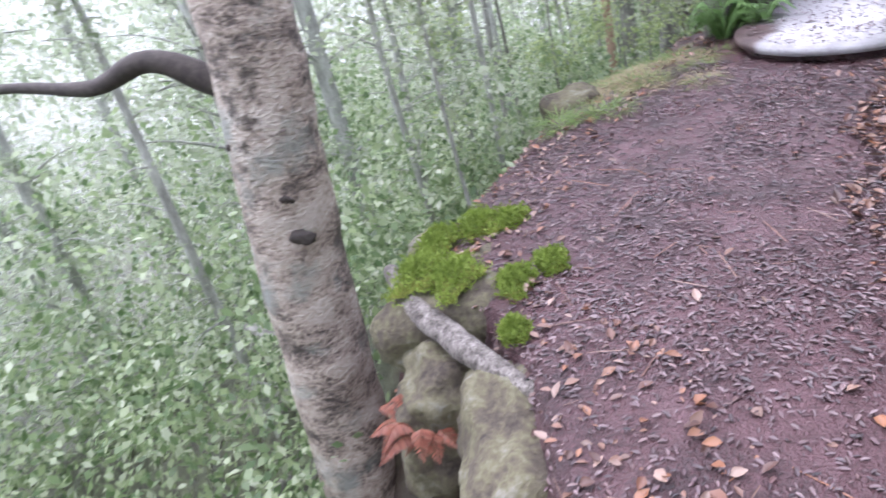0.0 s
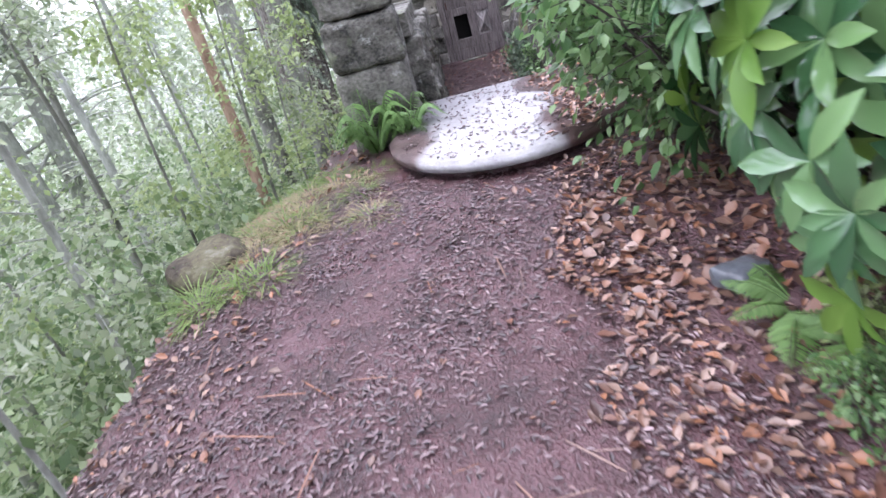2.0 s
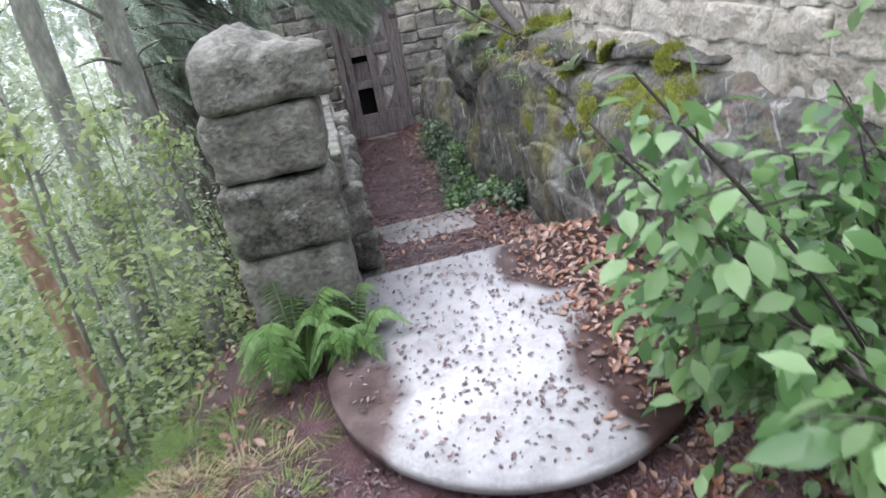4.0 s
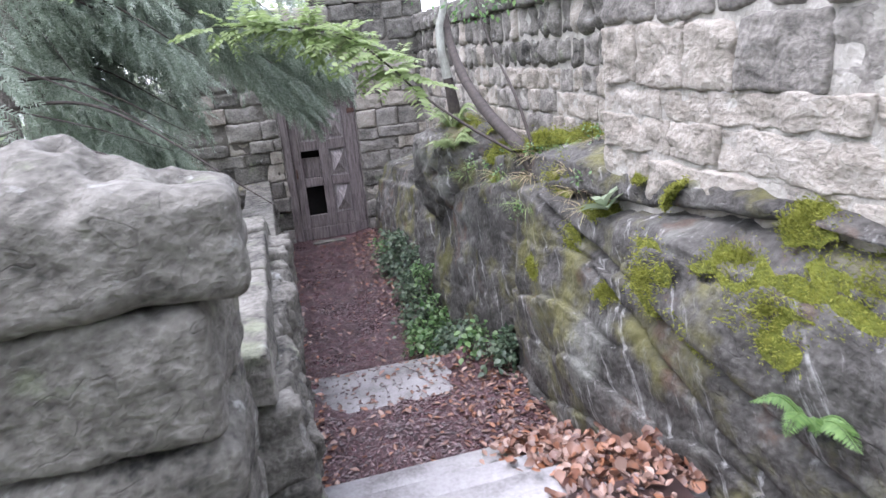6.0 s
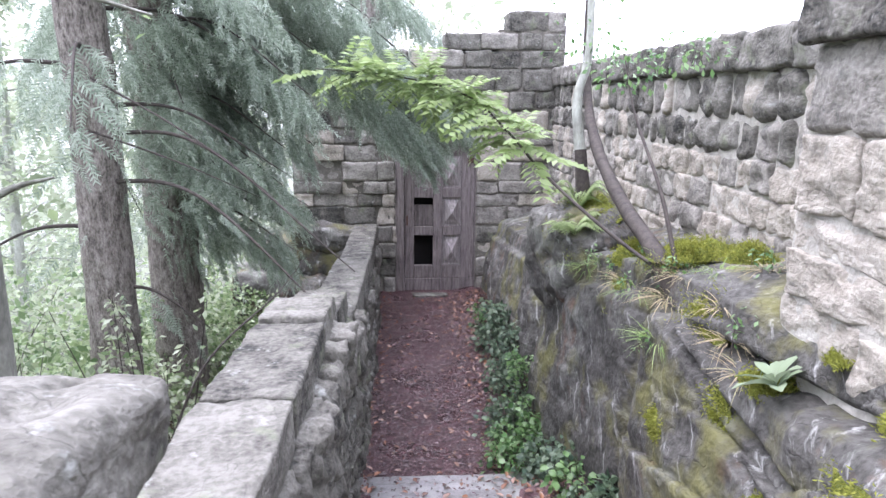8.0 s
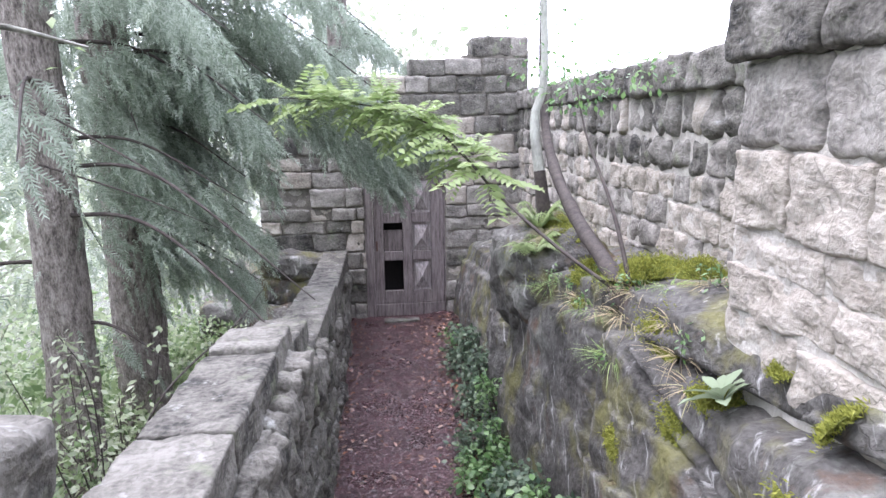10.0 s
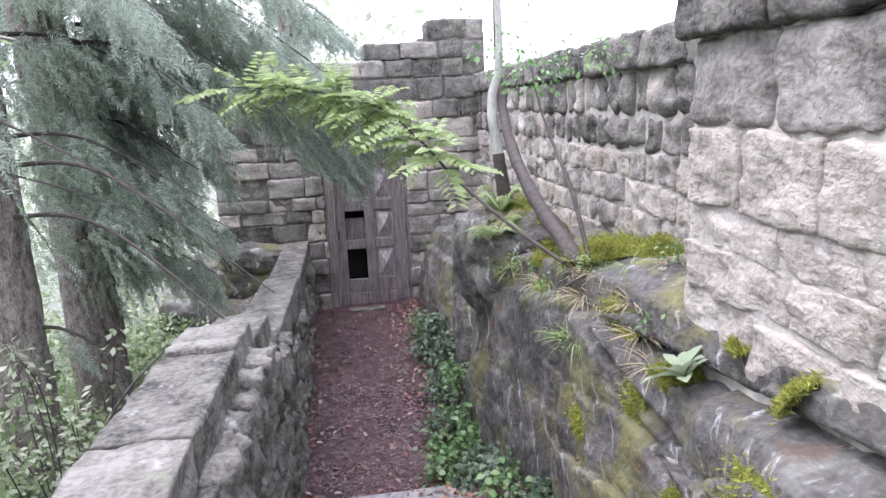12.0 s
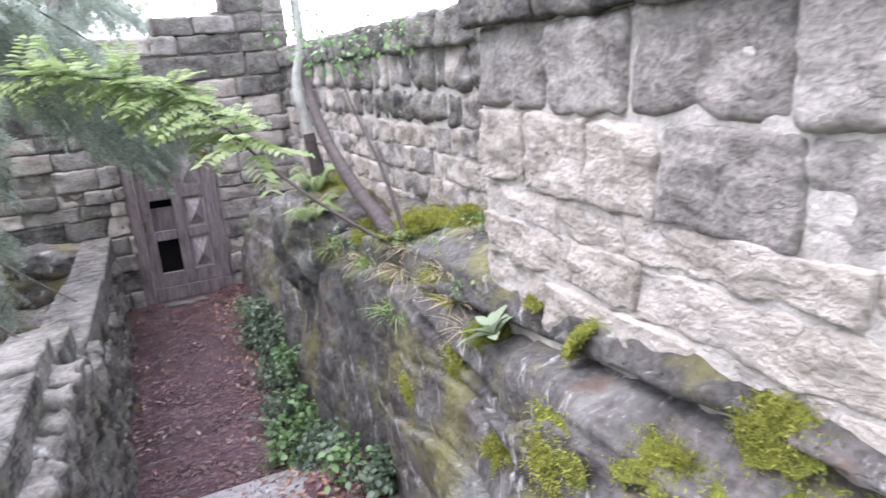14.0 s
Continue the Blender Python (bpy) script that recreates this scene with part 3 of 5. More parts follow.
scatter_flat("twigs", "thin fallen twigs on the path", "twigs", leaf_shape(1, 0.035, 2, 1.0, 0.0, 0.6), 150, (-1.6, 1.2, -5.5, -0.6), LITTER, 5, (0.08, 0.24), None, 0.08, 0.006)
scatter_flat("slab_litter", "dark leaf bits and petals strewn on the slab", "leaf litter", DEAD, 1300, (-0.75, 0.75, -0.8, 0.85), CHIP, 6, (0.009, 0.03),
             lambda x, y: 1 if (x / 0.68) ** 2 + (min(0, y) / 0.8) ** 2 < 1 else 0, 0.1, 0.002, lambda x, y: 0.1762)

scatter_flat("step_leaves", "brown and orange fallen leaves heaped on the upper steps", "leaf litter", BROAD, 2600, (0.3, 1.15, 0.9, 1.96), LITTER, 8, (0.03, 0.065),
             lambda x, y: blend(0.4, 0.8, x + 0.15 * noise.noise(Vector((x * 4, y * 4, 6)))), 0.3, 0.012, lambda x, y: 0.003 if y < 1.25 else -0.187 if y < 1.61 else -0.367)
scatter_flat("slab_leaves", "brown fallen leaves gathered on the sheltered side of the slab", "leaf litter", DEAD, 1500, (0.1, 0.8, -0.8, 0.85), LITTER, 7, (0.02, 0.055),
             lambda x, y: (0.9 * blend(0.22, 0.42, x + 0.1 * noise.noise(Vector((x * 5, y * 5, 2))))) if (x / 0.74) ** 2 + (min(0, y) / 0.8) ** 2 < 1 else 0, 0.25, 0.006, lambda x, y: 0.1765)

# ---- slab and steps ----
def prism(outline, z0, z1, bevel=0.015):
    bm = bmesh.new()
    vs = [bm.verts.new((x, y, z0)) for x, y in outline]
    f = bm.faces.new(vs)
    r = bmesh.ops.extrude_face_region(bm, geom=[f])
    bmesh.ops.translate(bm, vec=(0, 0, z1 - z0), verts=[v for v in r["geom"] if isinstance(v, bmesh.types.BMVert)])
    bmesh.ops.recalc_face_normals(bm, faces=bm.faces)
    top = [e for e in bm.edges if all(abs(v.co.z - z1) < 1e-5 for v in e.verts)]
    bmesh.ops.bevel(bm, geom=top, offset=bevel, segments=2, affect="EDGES")
    return bm


arc = [(0.02 + 0.76 * math.cos(a), 0.02 + 0.85 * math.sin(a)) for a in np.linspace(math.pi, 2 * math.pi, 41)]
slab = part("stone_slab", prism(arc + [(0.8, 0.87), (-0.5, 0.87)], 0.115, 0.175, 0.012), WETSTONE, None)
part("bedding", prism([(0.02 + 0.7 * math.cos(a), 0.05 + 0.8 * math.sin(a)) for a in np.linspace(math.pi, 2 * math.pi, 41)] + [(0.74, 0.86), (-0.46, 0.86)], -0.05, 0.113, 0.004), SOIL, slab, "dark earth under the slab")
tagged(slab, "wet grey round-fronted stone slab strewn with dark leaf bits", "slab")

steps = thing("steps", "worn wet sandstone steps covered with soil and leaves", "steps", "structure")
for k, (y0, y1, z) in enumerate(((0.87, 1.25, 0.0), (1.25, 1.61, -0.19), (1.61, 1.98, -0.37), (1.98, 3.44, -0.55), (3.44, 3.71, -0.68), (3.71, 4.0, -0.81))):
    part("step", prism([(-0.47, y0 - 0.04 * (k > 0) + 0.003), (1.25, y0 - 0.04 * (k > 0) + 0.003), (1.25, y1), (-0.47, y1 + 0.015)], -1.3, z, 0.02), STEPSTONE, steps)

for y0, z in ((3.44, -0.68), (3.71, -0.81)):  # soil caught along the back of the treads
    rim = [(x, y0 + 0.1 + 0.025 * noise.noise(Vector((x * 6, y0 * 5, 0)))) for x in np.linspace(0.95, -0.44, 24)]
    part("soil_strip", prism([(-0.44, y0 + 0.002), (0.95, y0 + 0.002)] + rim, z + 0.001, z + 0.012, 0.003), SOIL, steps, "dark soil caught on the tread")


def landing_z(x, y):
    return -0.548 + 0.018 * blend(3.2, 2.5, y) + 0.05 * blend(0.5, 0.95, x) + 0.02 * blend(-0.1, -0.35, x) + 0.01 * noise.noise(Vector((x * 8, y * 8, 0))) - 0.022 * blend(2.75, 3.15, y) * blend(0.8, 0.4, x)


def tread(x, y):
    return max(-0.55, landing_z(x, y)) if y < 3.44 else -0.68 if y < 3.71 else -0.81 if y < 4.0 else floor_z(x, y)


def floor_z(x, y):
    return -0.95 + 0.05 * blend(0.5, 1.0, x) + 0.025 * noise.noise(Vector((x * 2.3, y * 2.3, 5))) + 0.008 * noise.noise(Vector((x * 9, y * 9, 1)))


fx, fy = np.linspace(-0.6, 1.4, 45), np.linspace(3.96, 9.0, 90)
fv = [(x, y, floor_z(x, y)) for y in fy for x in fx]
ff = [(j * 45 + i, j * 45 + i + 1, (j + 1) * 45 + i + 1, (j + 1) * 45 + i) for j in range(89) for i in range(44)]
tagged(fast_mesh("floor", fv, ff, SOIL), "damp reddish brown earth floor before the door", "path", kind="structure")


def side_dense(x, y):
    return 0.15 + 0.85 * blend(0.35, 0.8, x) + 0.5 * blend(-0.2, -0.4, x)


scatter_flat("leaf_litter", "brown fallen leaves on the earth floor and steps", "leaf litter", DEAD, 9000, (-0.45, 1.1, 2.1, 8.7), LITTER, 13, (0.02, 0.06), lambda x, y: (1.0 if y < 3.1 else 0.6) * side_dense(x, y), 0.2, 0.004, tread)
scatter_flat("bark_chips", "dark crumbs of bark and soil on the earth floor and steps", "bark chips", STICK, 40000, (-0.45, 1.1, 2.0, 8.7), CHIP, 14, (0.008, 0.032),
             lambda x, y: (1 if y < 2.9 else 0.1 if y < 4.0 else 0.8), 0.12, 0.003, tread)
soil_on_steps = [(x, y, landing_z(x, y)) for y in np.linspace(1.99, 3.42, 40) for x in np.linspace(-0.45, 1.2, 40)]
sf = [(j * 40 + i, j * 40 + i + 1, (j + 1) * 40 + i + 1, (j + 1) * 40 + i) for j in range(39) for i in range(39)]
tagged(fast_mesh("landing_soil", soil_on_steps, sf, SOIL), "dark soil lying on the stone landing", "soil", kind="structure")

# ---- gate post ----
post = thing("gate_post", "weathered grey sandstone gate post of stacked blocks", "gate post")
for k, (z0, z1, w, d, x, y) in enumerate(((-0.6, 0.6, 0.5, 0.54, -0.77, 0.65), (0.605, 0.93, 0.5, 0.54, -0.765, 0.64), (0.935, 1.225, 0.47, 0.54, -0.75, 0.64))):
    stone("block", pose(x, y, (z0 + z1) / 2, (0, 1, -1)[k], 0, (0, 2, -2)[k]), w, d, z1 - z0, DARKSTONE, post, 34, 0.13, 0.018, k + 1.0, 6, chisel=0.02)
cap_points, cap_faces = stone_points(0.54, 0.6, 0.24, 48, 0.2, 0.012, 4.0, 6, 0.012)
pits = [(-0.02 + 0.17 * math.sin(k * 2.4) * (0.3 + k / 14), 0.02 + 0.2 * math.cos(k * 2.4) * (0.3 + k / 14), 0.022 + 0.022 * (k * 5 % 4) / 3) for k in range(18)]
for q in cap_points:  # a low dome, hollowed by the weather
    lift = max(0.0, (q[2] + 0.06) / 0.18)
    q[2] += lift * (0.125 * math.exp(-((q[0] + 0.08) / 0.2) ** 2 - ((q[1] + 0.05) / 0.22) ** 2) - 0.04 - 0.05 * blend(-0.05, 0.3, q[1]))
    for px, py, pr in pits:
        q[2] -= min(1.0, lift) * 0.05 * math.exp(-((q[0] - px) / pr) ** 2 - ((q[1] - py) / (1.5 * pr)) ** 2)
capstone = mesh_object("capstone", cap_points, cap_faces, DARKSTONE, post, "domed capstone hollowed by weather")
capstone.matrix_local = pose(-0.715, 0.65, 1.345, -2, 0, 3)

# ---- parapet ----
parapet = thing("parapet_wall", "low weathered sandstone parapet with worn coping stones", "parapet", "structure")
rnd = random.Random(11)
for k, (y0, y1, z, zb, tilt) in enumerate(((1.0, 1.98, 0.82, 0.64, -2), (1.99, 2.85, 0.78, 0.6, -3), (2.86, 3.3, 0.76, 0.55, -5), (3.3, 4.1, 0.58, 0.38, -7), (4.15, 6.2, 0.3, 0.1, -4), (6.2, 8.7, 0.12, -0.1, -2))):
    stone("coping", pose(-0.62 + 0.04 * (k > 3), (y0 + y1) / 2, (z + zb) / 2, tilt), 0.32, y1 - y0 - 0.006, z - zb, DARKSTONE, parapet, 30, 0.07, 0.014, k + 9.0, 6, chisel=0.012)
    zz = -1.7
    while zz < zb - 0.06:
        h = min(rnd.uniform(0.16, 0.3), zb - zz + 0.02)
        s = y0
        while s < y1 - 0.03:
            w = min(rnd.uniform(0.2, 0.5), y1 - s)
            stone("stone", pose(-0.6 + 0.05 * (zb - zz) / 2 + rnd.uniform(-0.025, 0.03), s + w / 2, zz + h / 2, rnd.uniform(-4, 4), rnd.uniform(-4, 4), rnd.uniform(-5, 5)), 0.34, w - 0.015, h - 0.012, DARKSTONE, parapet, 12, 0.14, 0.04, rnd.uniform(0, 90), 7, chisel=0.06)
            s += w
        zz += h

s = 1.95
while s < 4.35:  # loose facing stones that jut out under the coping
    w = rnd.uniform(0.14, 0.3)
    ledge = lerp([(1.9, 0.66), (2.9, 0.6), (3.3, 0.5), (3.6, 0.36), (4.1, 0.28), (4.4, 0.12)], s) + rnd.uniform(-0.07, 0.05)
    stone("stone", pose(-0.43 + rnd.uniform(-0.02, 0.015), s + w / 2, ledge - 0.12, rnd.uniform(-8, 4), rnd.uniform(-6, 6), rnd.uniform(-8, 8)), 0.17, w - 0.015, 0.26, DARKSTONE, parapet, 12, 0.16, 0.03, rnd.uniform(0, 90), 7, chisel=0.05)
    s += w

# ---- rock outcrop ----
def rock_profile(y):
    """Across the outcrop from the path to the wall: x and z of its bends."""
    ys = [-0.8, 0.5, 1.5, 2.3, 3.2, 5.0, 7.0, 9.0]
    bx = np.interp(y, ys, [0.95, 0.95, 0.98, 0.95, 0.98, 0.95, 1.0, 1.05])
    z1 = np.interp(y, ys, [0.1, 0.3, 0.35, 0.2, 0.1, -0.25, -0.5, -0.6])
    z2 = np.interp(y, ys, [0.55, 0.8, 0.85, 0.78, 0.72, 0.35, 0.05, -0.2])
    z3 = np.interp(y, ys, [0.8, 1.0, 1.03, 1.0, 0.92, 0.55, 0.25, 0.05])
    z4 = np.interp(y, ys, [1.0, 1.12, 1.12, 1.08, 1.02, 0.8, 0.55, 0.4])
    x4 = np.interp(y, ys, [1.5, 1.45, 1.45, 1.5, 2.15, 2.2, 2.2, 2.2])
    return [(bx, -1.5), (bx + 0.02, z1 - 0.35), (bx + 0.07, z1), (bx + 0.17, z2), (bx + 0.25, z2 + 0.03), (bx + 0.28, z3), ((bx + 0.28 + x4) / 2, (z3 + z4) / 2), (x4, z4)]


ry = np.concatenate([np.arange(-0.8, 0.6, 0.035), np.arange(0.6, 3.6, 0.015), np.arange(3.6, 9.05, 0.035)])
rs = np.linspace(0, 1, 150)
rv = []
for y in ry:
    prof = rock_profile(y)
    xs, zs = np.array([p[0] for p in prof]), np.array([p[1] for p in prof])
    cum = np.concatenate([[0], np.cumsum(np.hypot(np.diff(xs), np.diff(zs)))])
    for s in rs * cum[-1]:
        x, z = np.interp(s, cum, xs), np.interp(s, cum, zs)
        v = Vector((x, y, z))
        u = (z + 0.16 * y) * 3.4 + 0.55 * noise.noise(v * 1.9) + 0.12 * noise.noise(v * 7)
        bed, low = math.floor(u), u - math.floor(u)
        layer = 1.6 * noise.noise(Vector((y * 0.8, bed * 3.7, 2.0))) + 0.9 * low - 1.0 * math.exp(-(low / 0.07) ** 2)
        layer *= 0.35 + 0.65 * blend(3.4, 2.6, y)
        k = 0.08 * noise.noise(v * 1.3) + 0.03 * noise.noise(v * 4.1) + 0.014 * noise.noise(v * 11) + 0.007 * noise.noise(v * 27) + 0.02 * layer + 0.035 * (noise.voronoi(v * 2.6)[0][0] - 0.4)
        wob = 0.03 * noise.noise(Vector((y * 3, 1, 0)))
        cleft = -0.13 * math.exp(-((z - (1.03 - 0.095 * y + wob)) / 0.02) ** 2) * blend(2.7, 2.3, y) - 0.07 * math.exp(-((z - (0.3 + 0.17 * y + wob)) / 0.018) ** 2) * blend(2.9, 2.4, y) - 0.05 * math.exp(-((z - (0.02 + 0.26 * y - wob)) / 0.015) ** 2) * blend(2.6, 2.0, y)
        cleft += 0.035 * blend(0.3 + 0.17 * y, 0.36 + 0.17 * y, z) * blend(1.0 - 0.095 * y, 0.92 - 0.095 * y, z) * blend(2.9, 2.4, y)
        gap = -0.09 * math.exp(-((y - 3.0) / 0.09) ** 2) - 0.07 * math.exp(-((y - 5.2 - 0.3 * z) / 0.08) ** 2)
        rv.append((x - (k + cleft + gap) * blend(2.3, 1.4, x), y, z + 0.6 * k))
m = len(rs)
rf = [(j * m + i + 1, j * m + i, (j + 1) * m + i, (j + 1) * m + i + 1) for j in range(len(ry) - 1) for i in range(m - 1)]
rock = tagged(fast_mesh("rock_outcrop", rv, rf, ROCK), "grey lichened sandstone outcrop with mossy ledges", "rock", kind="structure")
RV = np.array(rv)


def rock_near(x, y, z):
    """The point of the outcrop nearest to a place, with its normal."""
    k = int(np.argmin(((RV - (x, y, z)) ** 2).sum(1)))
    j, i = divmod(k, m)
    j, i = min(max(j, 1), len(ry) - 2), min(max(i, 1), m - 2)
    n = np.cross(RV[(j + 1) * m + i] - RV[(j - 1) * m + i], RV[j * m + i + 1] - RV[j * m + i - 1])
    n = n / np.linalg.norm(n)
    return RV[k], (n if n[0] < 0 or n[2] > 0.8 else -n)


# ---- walls ----
def wall(name, label, origin, along, length, z0, top, depth, mats, seed, course=0.2, size=lambda z: (0.2, 0.42), n=5, holes=(), bulge=0.015, mortar=0.02, round_=lambda z: 0.12, courses=(), proud=lambda z: 0.0, bond=None, rough=0.022, chisel=0.03):
    """Coursed stones in front of a mortar core. origin: the foot of its face; along: a unit vector; top: height by distance; mats, size, round_, proud: by height."""
    rnd = random.Random(seed)
    ob = thing(name, label, "wall", "structure")
    ax = Vector((along[0], along[1], 0))
    ang = math.degrees(math.atan2(ax.y, ax.x))
    turn = pose(0, 0, 0, 0, 0, ang)
    z, row = z0, 0
    cuts = sorted({0, length, *[c for h in holes for c in h[:2]], *np.arange(0.35, length, 0.35)})
    for a, b in zip(cuts, cuts[1:]):
        t = min(top(a + 0.01), top(b - 0.01)) - course * 0.9
        lo = max([h[3] for h in holes if h[0] - 0.01 < (a + b) / 2 < h[1] + 0.01], default=z0 - 0.3)
        if t > lo:
            p = Vector(origin) + ax * ((a + b) / 2)
            bm = bmesh.new()
            bmesh.ops.create_cube(bm, size=1, matrix=Matrix.LocRotScale((0, 0, 0), None, (b - a - 0.001, depth - mortar - 0.02, t - lo)))
            o = part("mortar", bm, bond or MORTAR, ob, smooth=False)
            o.matrix_local = Matrix.Translation((p.x, p.y, (t + lo) / 2)) @ turn @ pose(0, depth / 2 + mortar / 2, 0)
    while z < max(top(s) for s in np.linspace(0, length, 40)):
        h = courses[row] if row < len(courses) else course * rnd.uniform(0.75, 1.3)
        row += 1
        s = 0.0
        while s < length - 0.05:
            w = min(rnd.uniform(*size(z)), length - s)
            mid = s + w / 2
            for a, b, c, d in holes:
                if c < z + h / 2 < d:
                    if s < a < s + w:
                        w = max(0.06, a - s)
                    elif a <= s < b:
                        s = b
                        w = min(rnd.uniform(*size(z)), length - s)
            mid = s + w / 2
            if z + h * 0.6 < top(mid) and w > 0.04:
                p = Vector(origin) + ax * mid
                stone("stone", Matrix.Translation((p.x, p.y, z + h / 2)) @ turn @ pose(0, depth / 2 - rnd.uniform(-bulge, bulge) - proud(z), 0, rnd.uniform(-2, 2), rnd.uniform(-1.2, 1.2), rnd.uniform(-1.5, 1.5)),
                      w - 0.012, depth, h - 0.012, mats(z, rnd), ob, n, round_(z), rough, rnd.uniform(0, 90), 7, chisel=chisel)
            s += w
        z += h
    return ob


def door_wall_top(s):
    return lerp([(0, 2.15), (1.0, 2.2), (1.1, 2.35), (1.9, 2.4), (2.0, 2.55), (2.6, 2.6), (2.7, 2.85), (3.1, 2.95), (3.2, 3.1), (3.8, 2.9)], s)


def near_stone(z, r):
    return DARKSTONE if z > 1.9 else GREYSAND if z > 1.6 or (z > 1.35 and r.random() < 0.4) else SAND


wall("wall_near", "pale weathered coursed sandstone wall under dark overhanging top stones", (1.29, 2.15, 0), (0, -1), 3.4, 0.9, lambda s: 2.25 + 0.05 * math.sin(s * 4), 0.5, near_stone, 4, 0.24,
     lambda z: (0.3, 0.6) if z > 1.9 else (0.24, 0.5) if z > 1.35 else (0.3, 0.72), 22, round_=lambda z: 0.1 if z > 1.6 else 0.06, mortar=0.004, bulge=0.014,
     courses=(0.2, 0.17, 0.13, 0.27, 0.29, 0.24), proud=lambda z: 0.06 if z > 1.9 else 0.012 if z > 1.6 else 0.0, rough=0.014, chisel=0.036)
wall("wall_far", "grey sandstone garden wall with rounded upper stones", (2.0, 8.9, 0), (0, -1), 6.7, 0.1, lambda s: 2.22 + 0.06 * math.sin(s * 3), 0.4,
     lambda z, r: DARKSTONE if z > 1.9 or (z > 1.4 and r.random() < 0.75) else GREYSAND if r.random() < 0.4 else SAND, 5, 0.2,
     lambda z: (0.3, 0.6) if z > 1.9 else (0.14, 0.27) if z > 1.6 else (0.16, 0.34), 10, round_=lambda z: 0.3 if 1.4 < z < 1.9 else 0.12, mortar=0.006,
     courses=(0.2, 0.18, 0.2, 0.17, 0.19, 0.2, 0.19, 0.24, 0.28, 0.24), proud=lambda z: 0.06 if z > 1.9 else 0.015 if z > 1.4 else 0.0, chisel=0.05)
wall("wall_back", "ruined grey sandstone wall with a ragged top around a wooden door", (-1.58, 8.8, 0), (1, 0), 3.7, -1.0, door_wall_top, 0.5,
     lambda z, r: DARKSTONE if r.random() < (0.7 if z > 1.5 else 0.15) else SAND if r.random() < 0.3 else GREYSAND, 6, 0.23, lambda z: (0.26, 0.7), 9, holes=[(1.40, 2.53, -1.2, 1.17)], round_=lambda z: 0.1, mortar=0.012, bulge=0.02, bond=EARTHMORTAR, rough=0.016, chisel=0.035)

# ---- door ----
def box(x0, x1, y0, y1, z0, z1, bevel=0.006):
    bm = bmesh.new()
    bmesh.ops.create_cube(bm, size=1, matrix=Matrix.LocRotScale(((x0 + x1) / 2, (y0 + y1) / 2, (z0 + z1) / 2), None, (x1 - x0, y1 - y0, z1 - z0)))
    bmesh.ops.bevel(bm, geom=bm.edges[:], offset=min(bevel, 0.2 * min(x1 - x0, y1 - y0, z1 - z0)), segments=1, affect="EDGES")
    return bm


def pyramid(x0, x1, z0, z1, out):
    bm = bmesh.new()
    bmesh.ops.create_cube(bm, size=1, matrix=Matrix.LocRotScale(((x0 + x1) / 2, 0.045, (z0 + z1) / 2), None, (x1 - x0, 0.012, z1 - z0)))
    c = [bm.verts.new((x, 0.0385, z)) for x, z in ((x0 + 0.03, z0 + 0.03), (x1 - 0.03, z0 + 0.03), (x1 - 0.03, z1 - 0.03), (x0 + 0.03, z1 - 0.03))]
    t = bm.verts.new(((x0 + x1) / 2, 0.0385 - out, (z0 + z1) / 2))
    for i in range(4):
        bm.faces.new((c[i], c[(i + 1) % 4], t))
    bmesh.ops.recalc_face_normals(bm, faces=bm.faces)
    return bm


door = thing("door_1", "weathered grey panelled wooden door with missing panels", "door", "structure", at=(0, 8.86, 0))
part("jamb", box(-0.175, -0.06, -0.04, 0.12, -0.95, 1.15), WOOD, door, smooth=False)
part("jamb", box(0.94, 0.965, -0.02, 0.12, -0.95, 1.15), WOOD, door, smooth=False)
part("lintel", box(-0.175, 0.965, -0.03, 0.14, 1.153, 1.26), WOOD, door, smooth=False)
for x0, x1 in ((-0.055, 0.08), (0.35, 0.48), (0.75, 0.935)):
    part("stile", box(x0, x1, 0, 0.06, -0.76, 1.145), WOOD, door, smooth=False)
for x0, x1 in ((0.083, 0.347), (0.483, 0.747)):
    for z0, z1 in ((-0.758, -0.57), (-0.13, 0.0), (0.41, 0.55), (1.02, 1.143)):
        part("rail", box(x0, x1, 0.003, 0.057, z0, z1), WOOD, door, smooth=False)
    part("panel", pyramid(x0, x1, 0.552, 1.018, 0.08), PALEWOOD, door, smooth=False)
part("panel", pyramid(0.483, 0.747, 0.002, 0.408, 0.09), PALEWOOD, door, smooth=False)
part("panel", pyramid(0.483, 0.747, -0.568, -0.132, 0.09), PALEWOOD, door, smooth=False)
part("board", box(0.083, 0.347, 0.07, 0.09, 0.0, 0.3), WOOD, door, "bare board nailed behind a missing panel", smooth=False)
part("bottom_board", box(-0.055, 0.935, -0.008, 0.055, -0.945, -0.763), WOOD, door, smooth=False)
part("hinge", box(0.83, 0.96, -0.012, -0.002, 0.9, 0.97), IRON, door, "rusty iron hinge", smooth=False)
part("handle", box(-0.03, -0.005, -0.03, -0.002, 0.02, 0.16), IRON, door, "rusty iron pull", smooth=False)
# added sheet, painted near-black in place of the unlit space behind the door
part("unlit_backing", box(-0.06, 0.94, 0.35, 0.4, -0.95, 1.15), UNLIT, door, smooth=False)
tagged(stone("door_sill", pose(0.3, 8.62, -0.95, 0, 0, 2), 0.5, 0.16, 0.05, DARKSTONE, None, 6, 0.2, 0.01, 3.0), "flat pale stone sunk before the door", "sill stone")

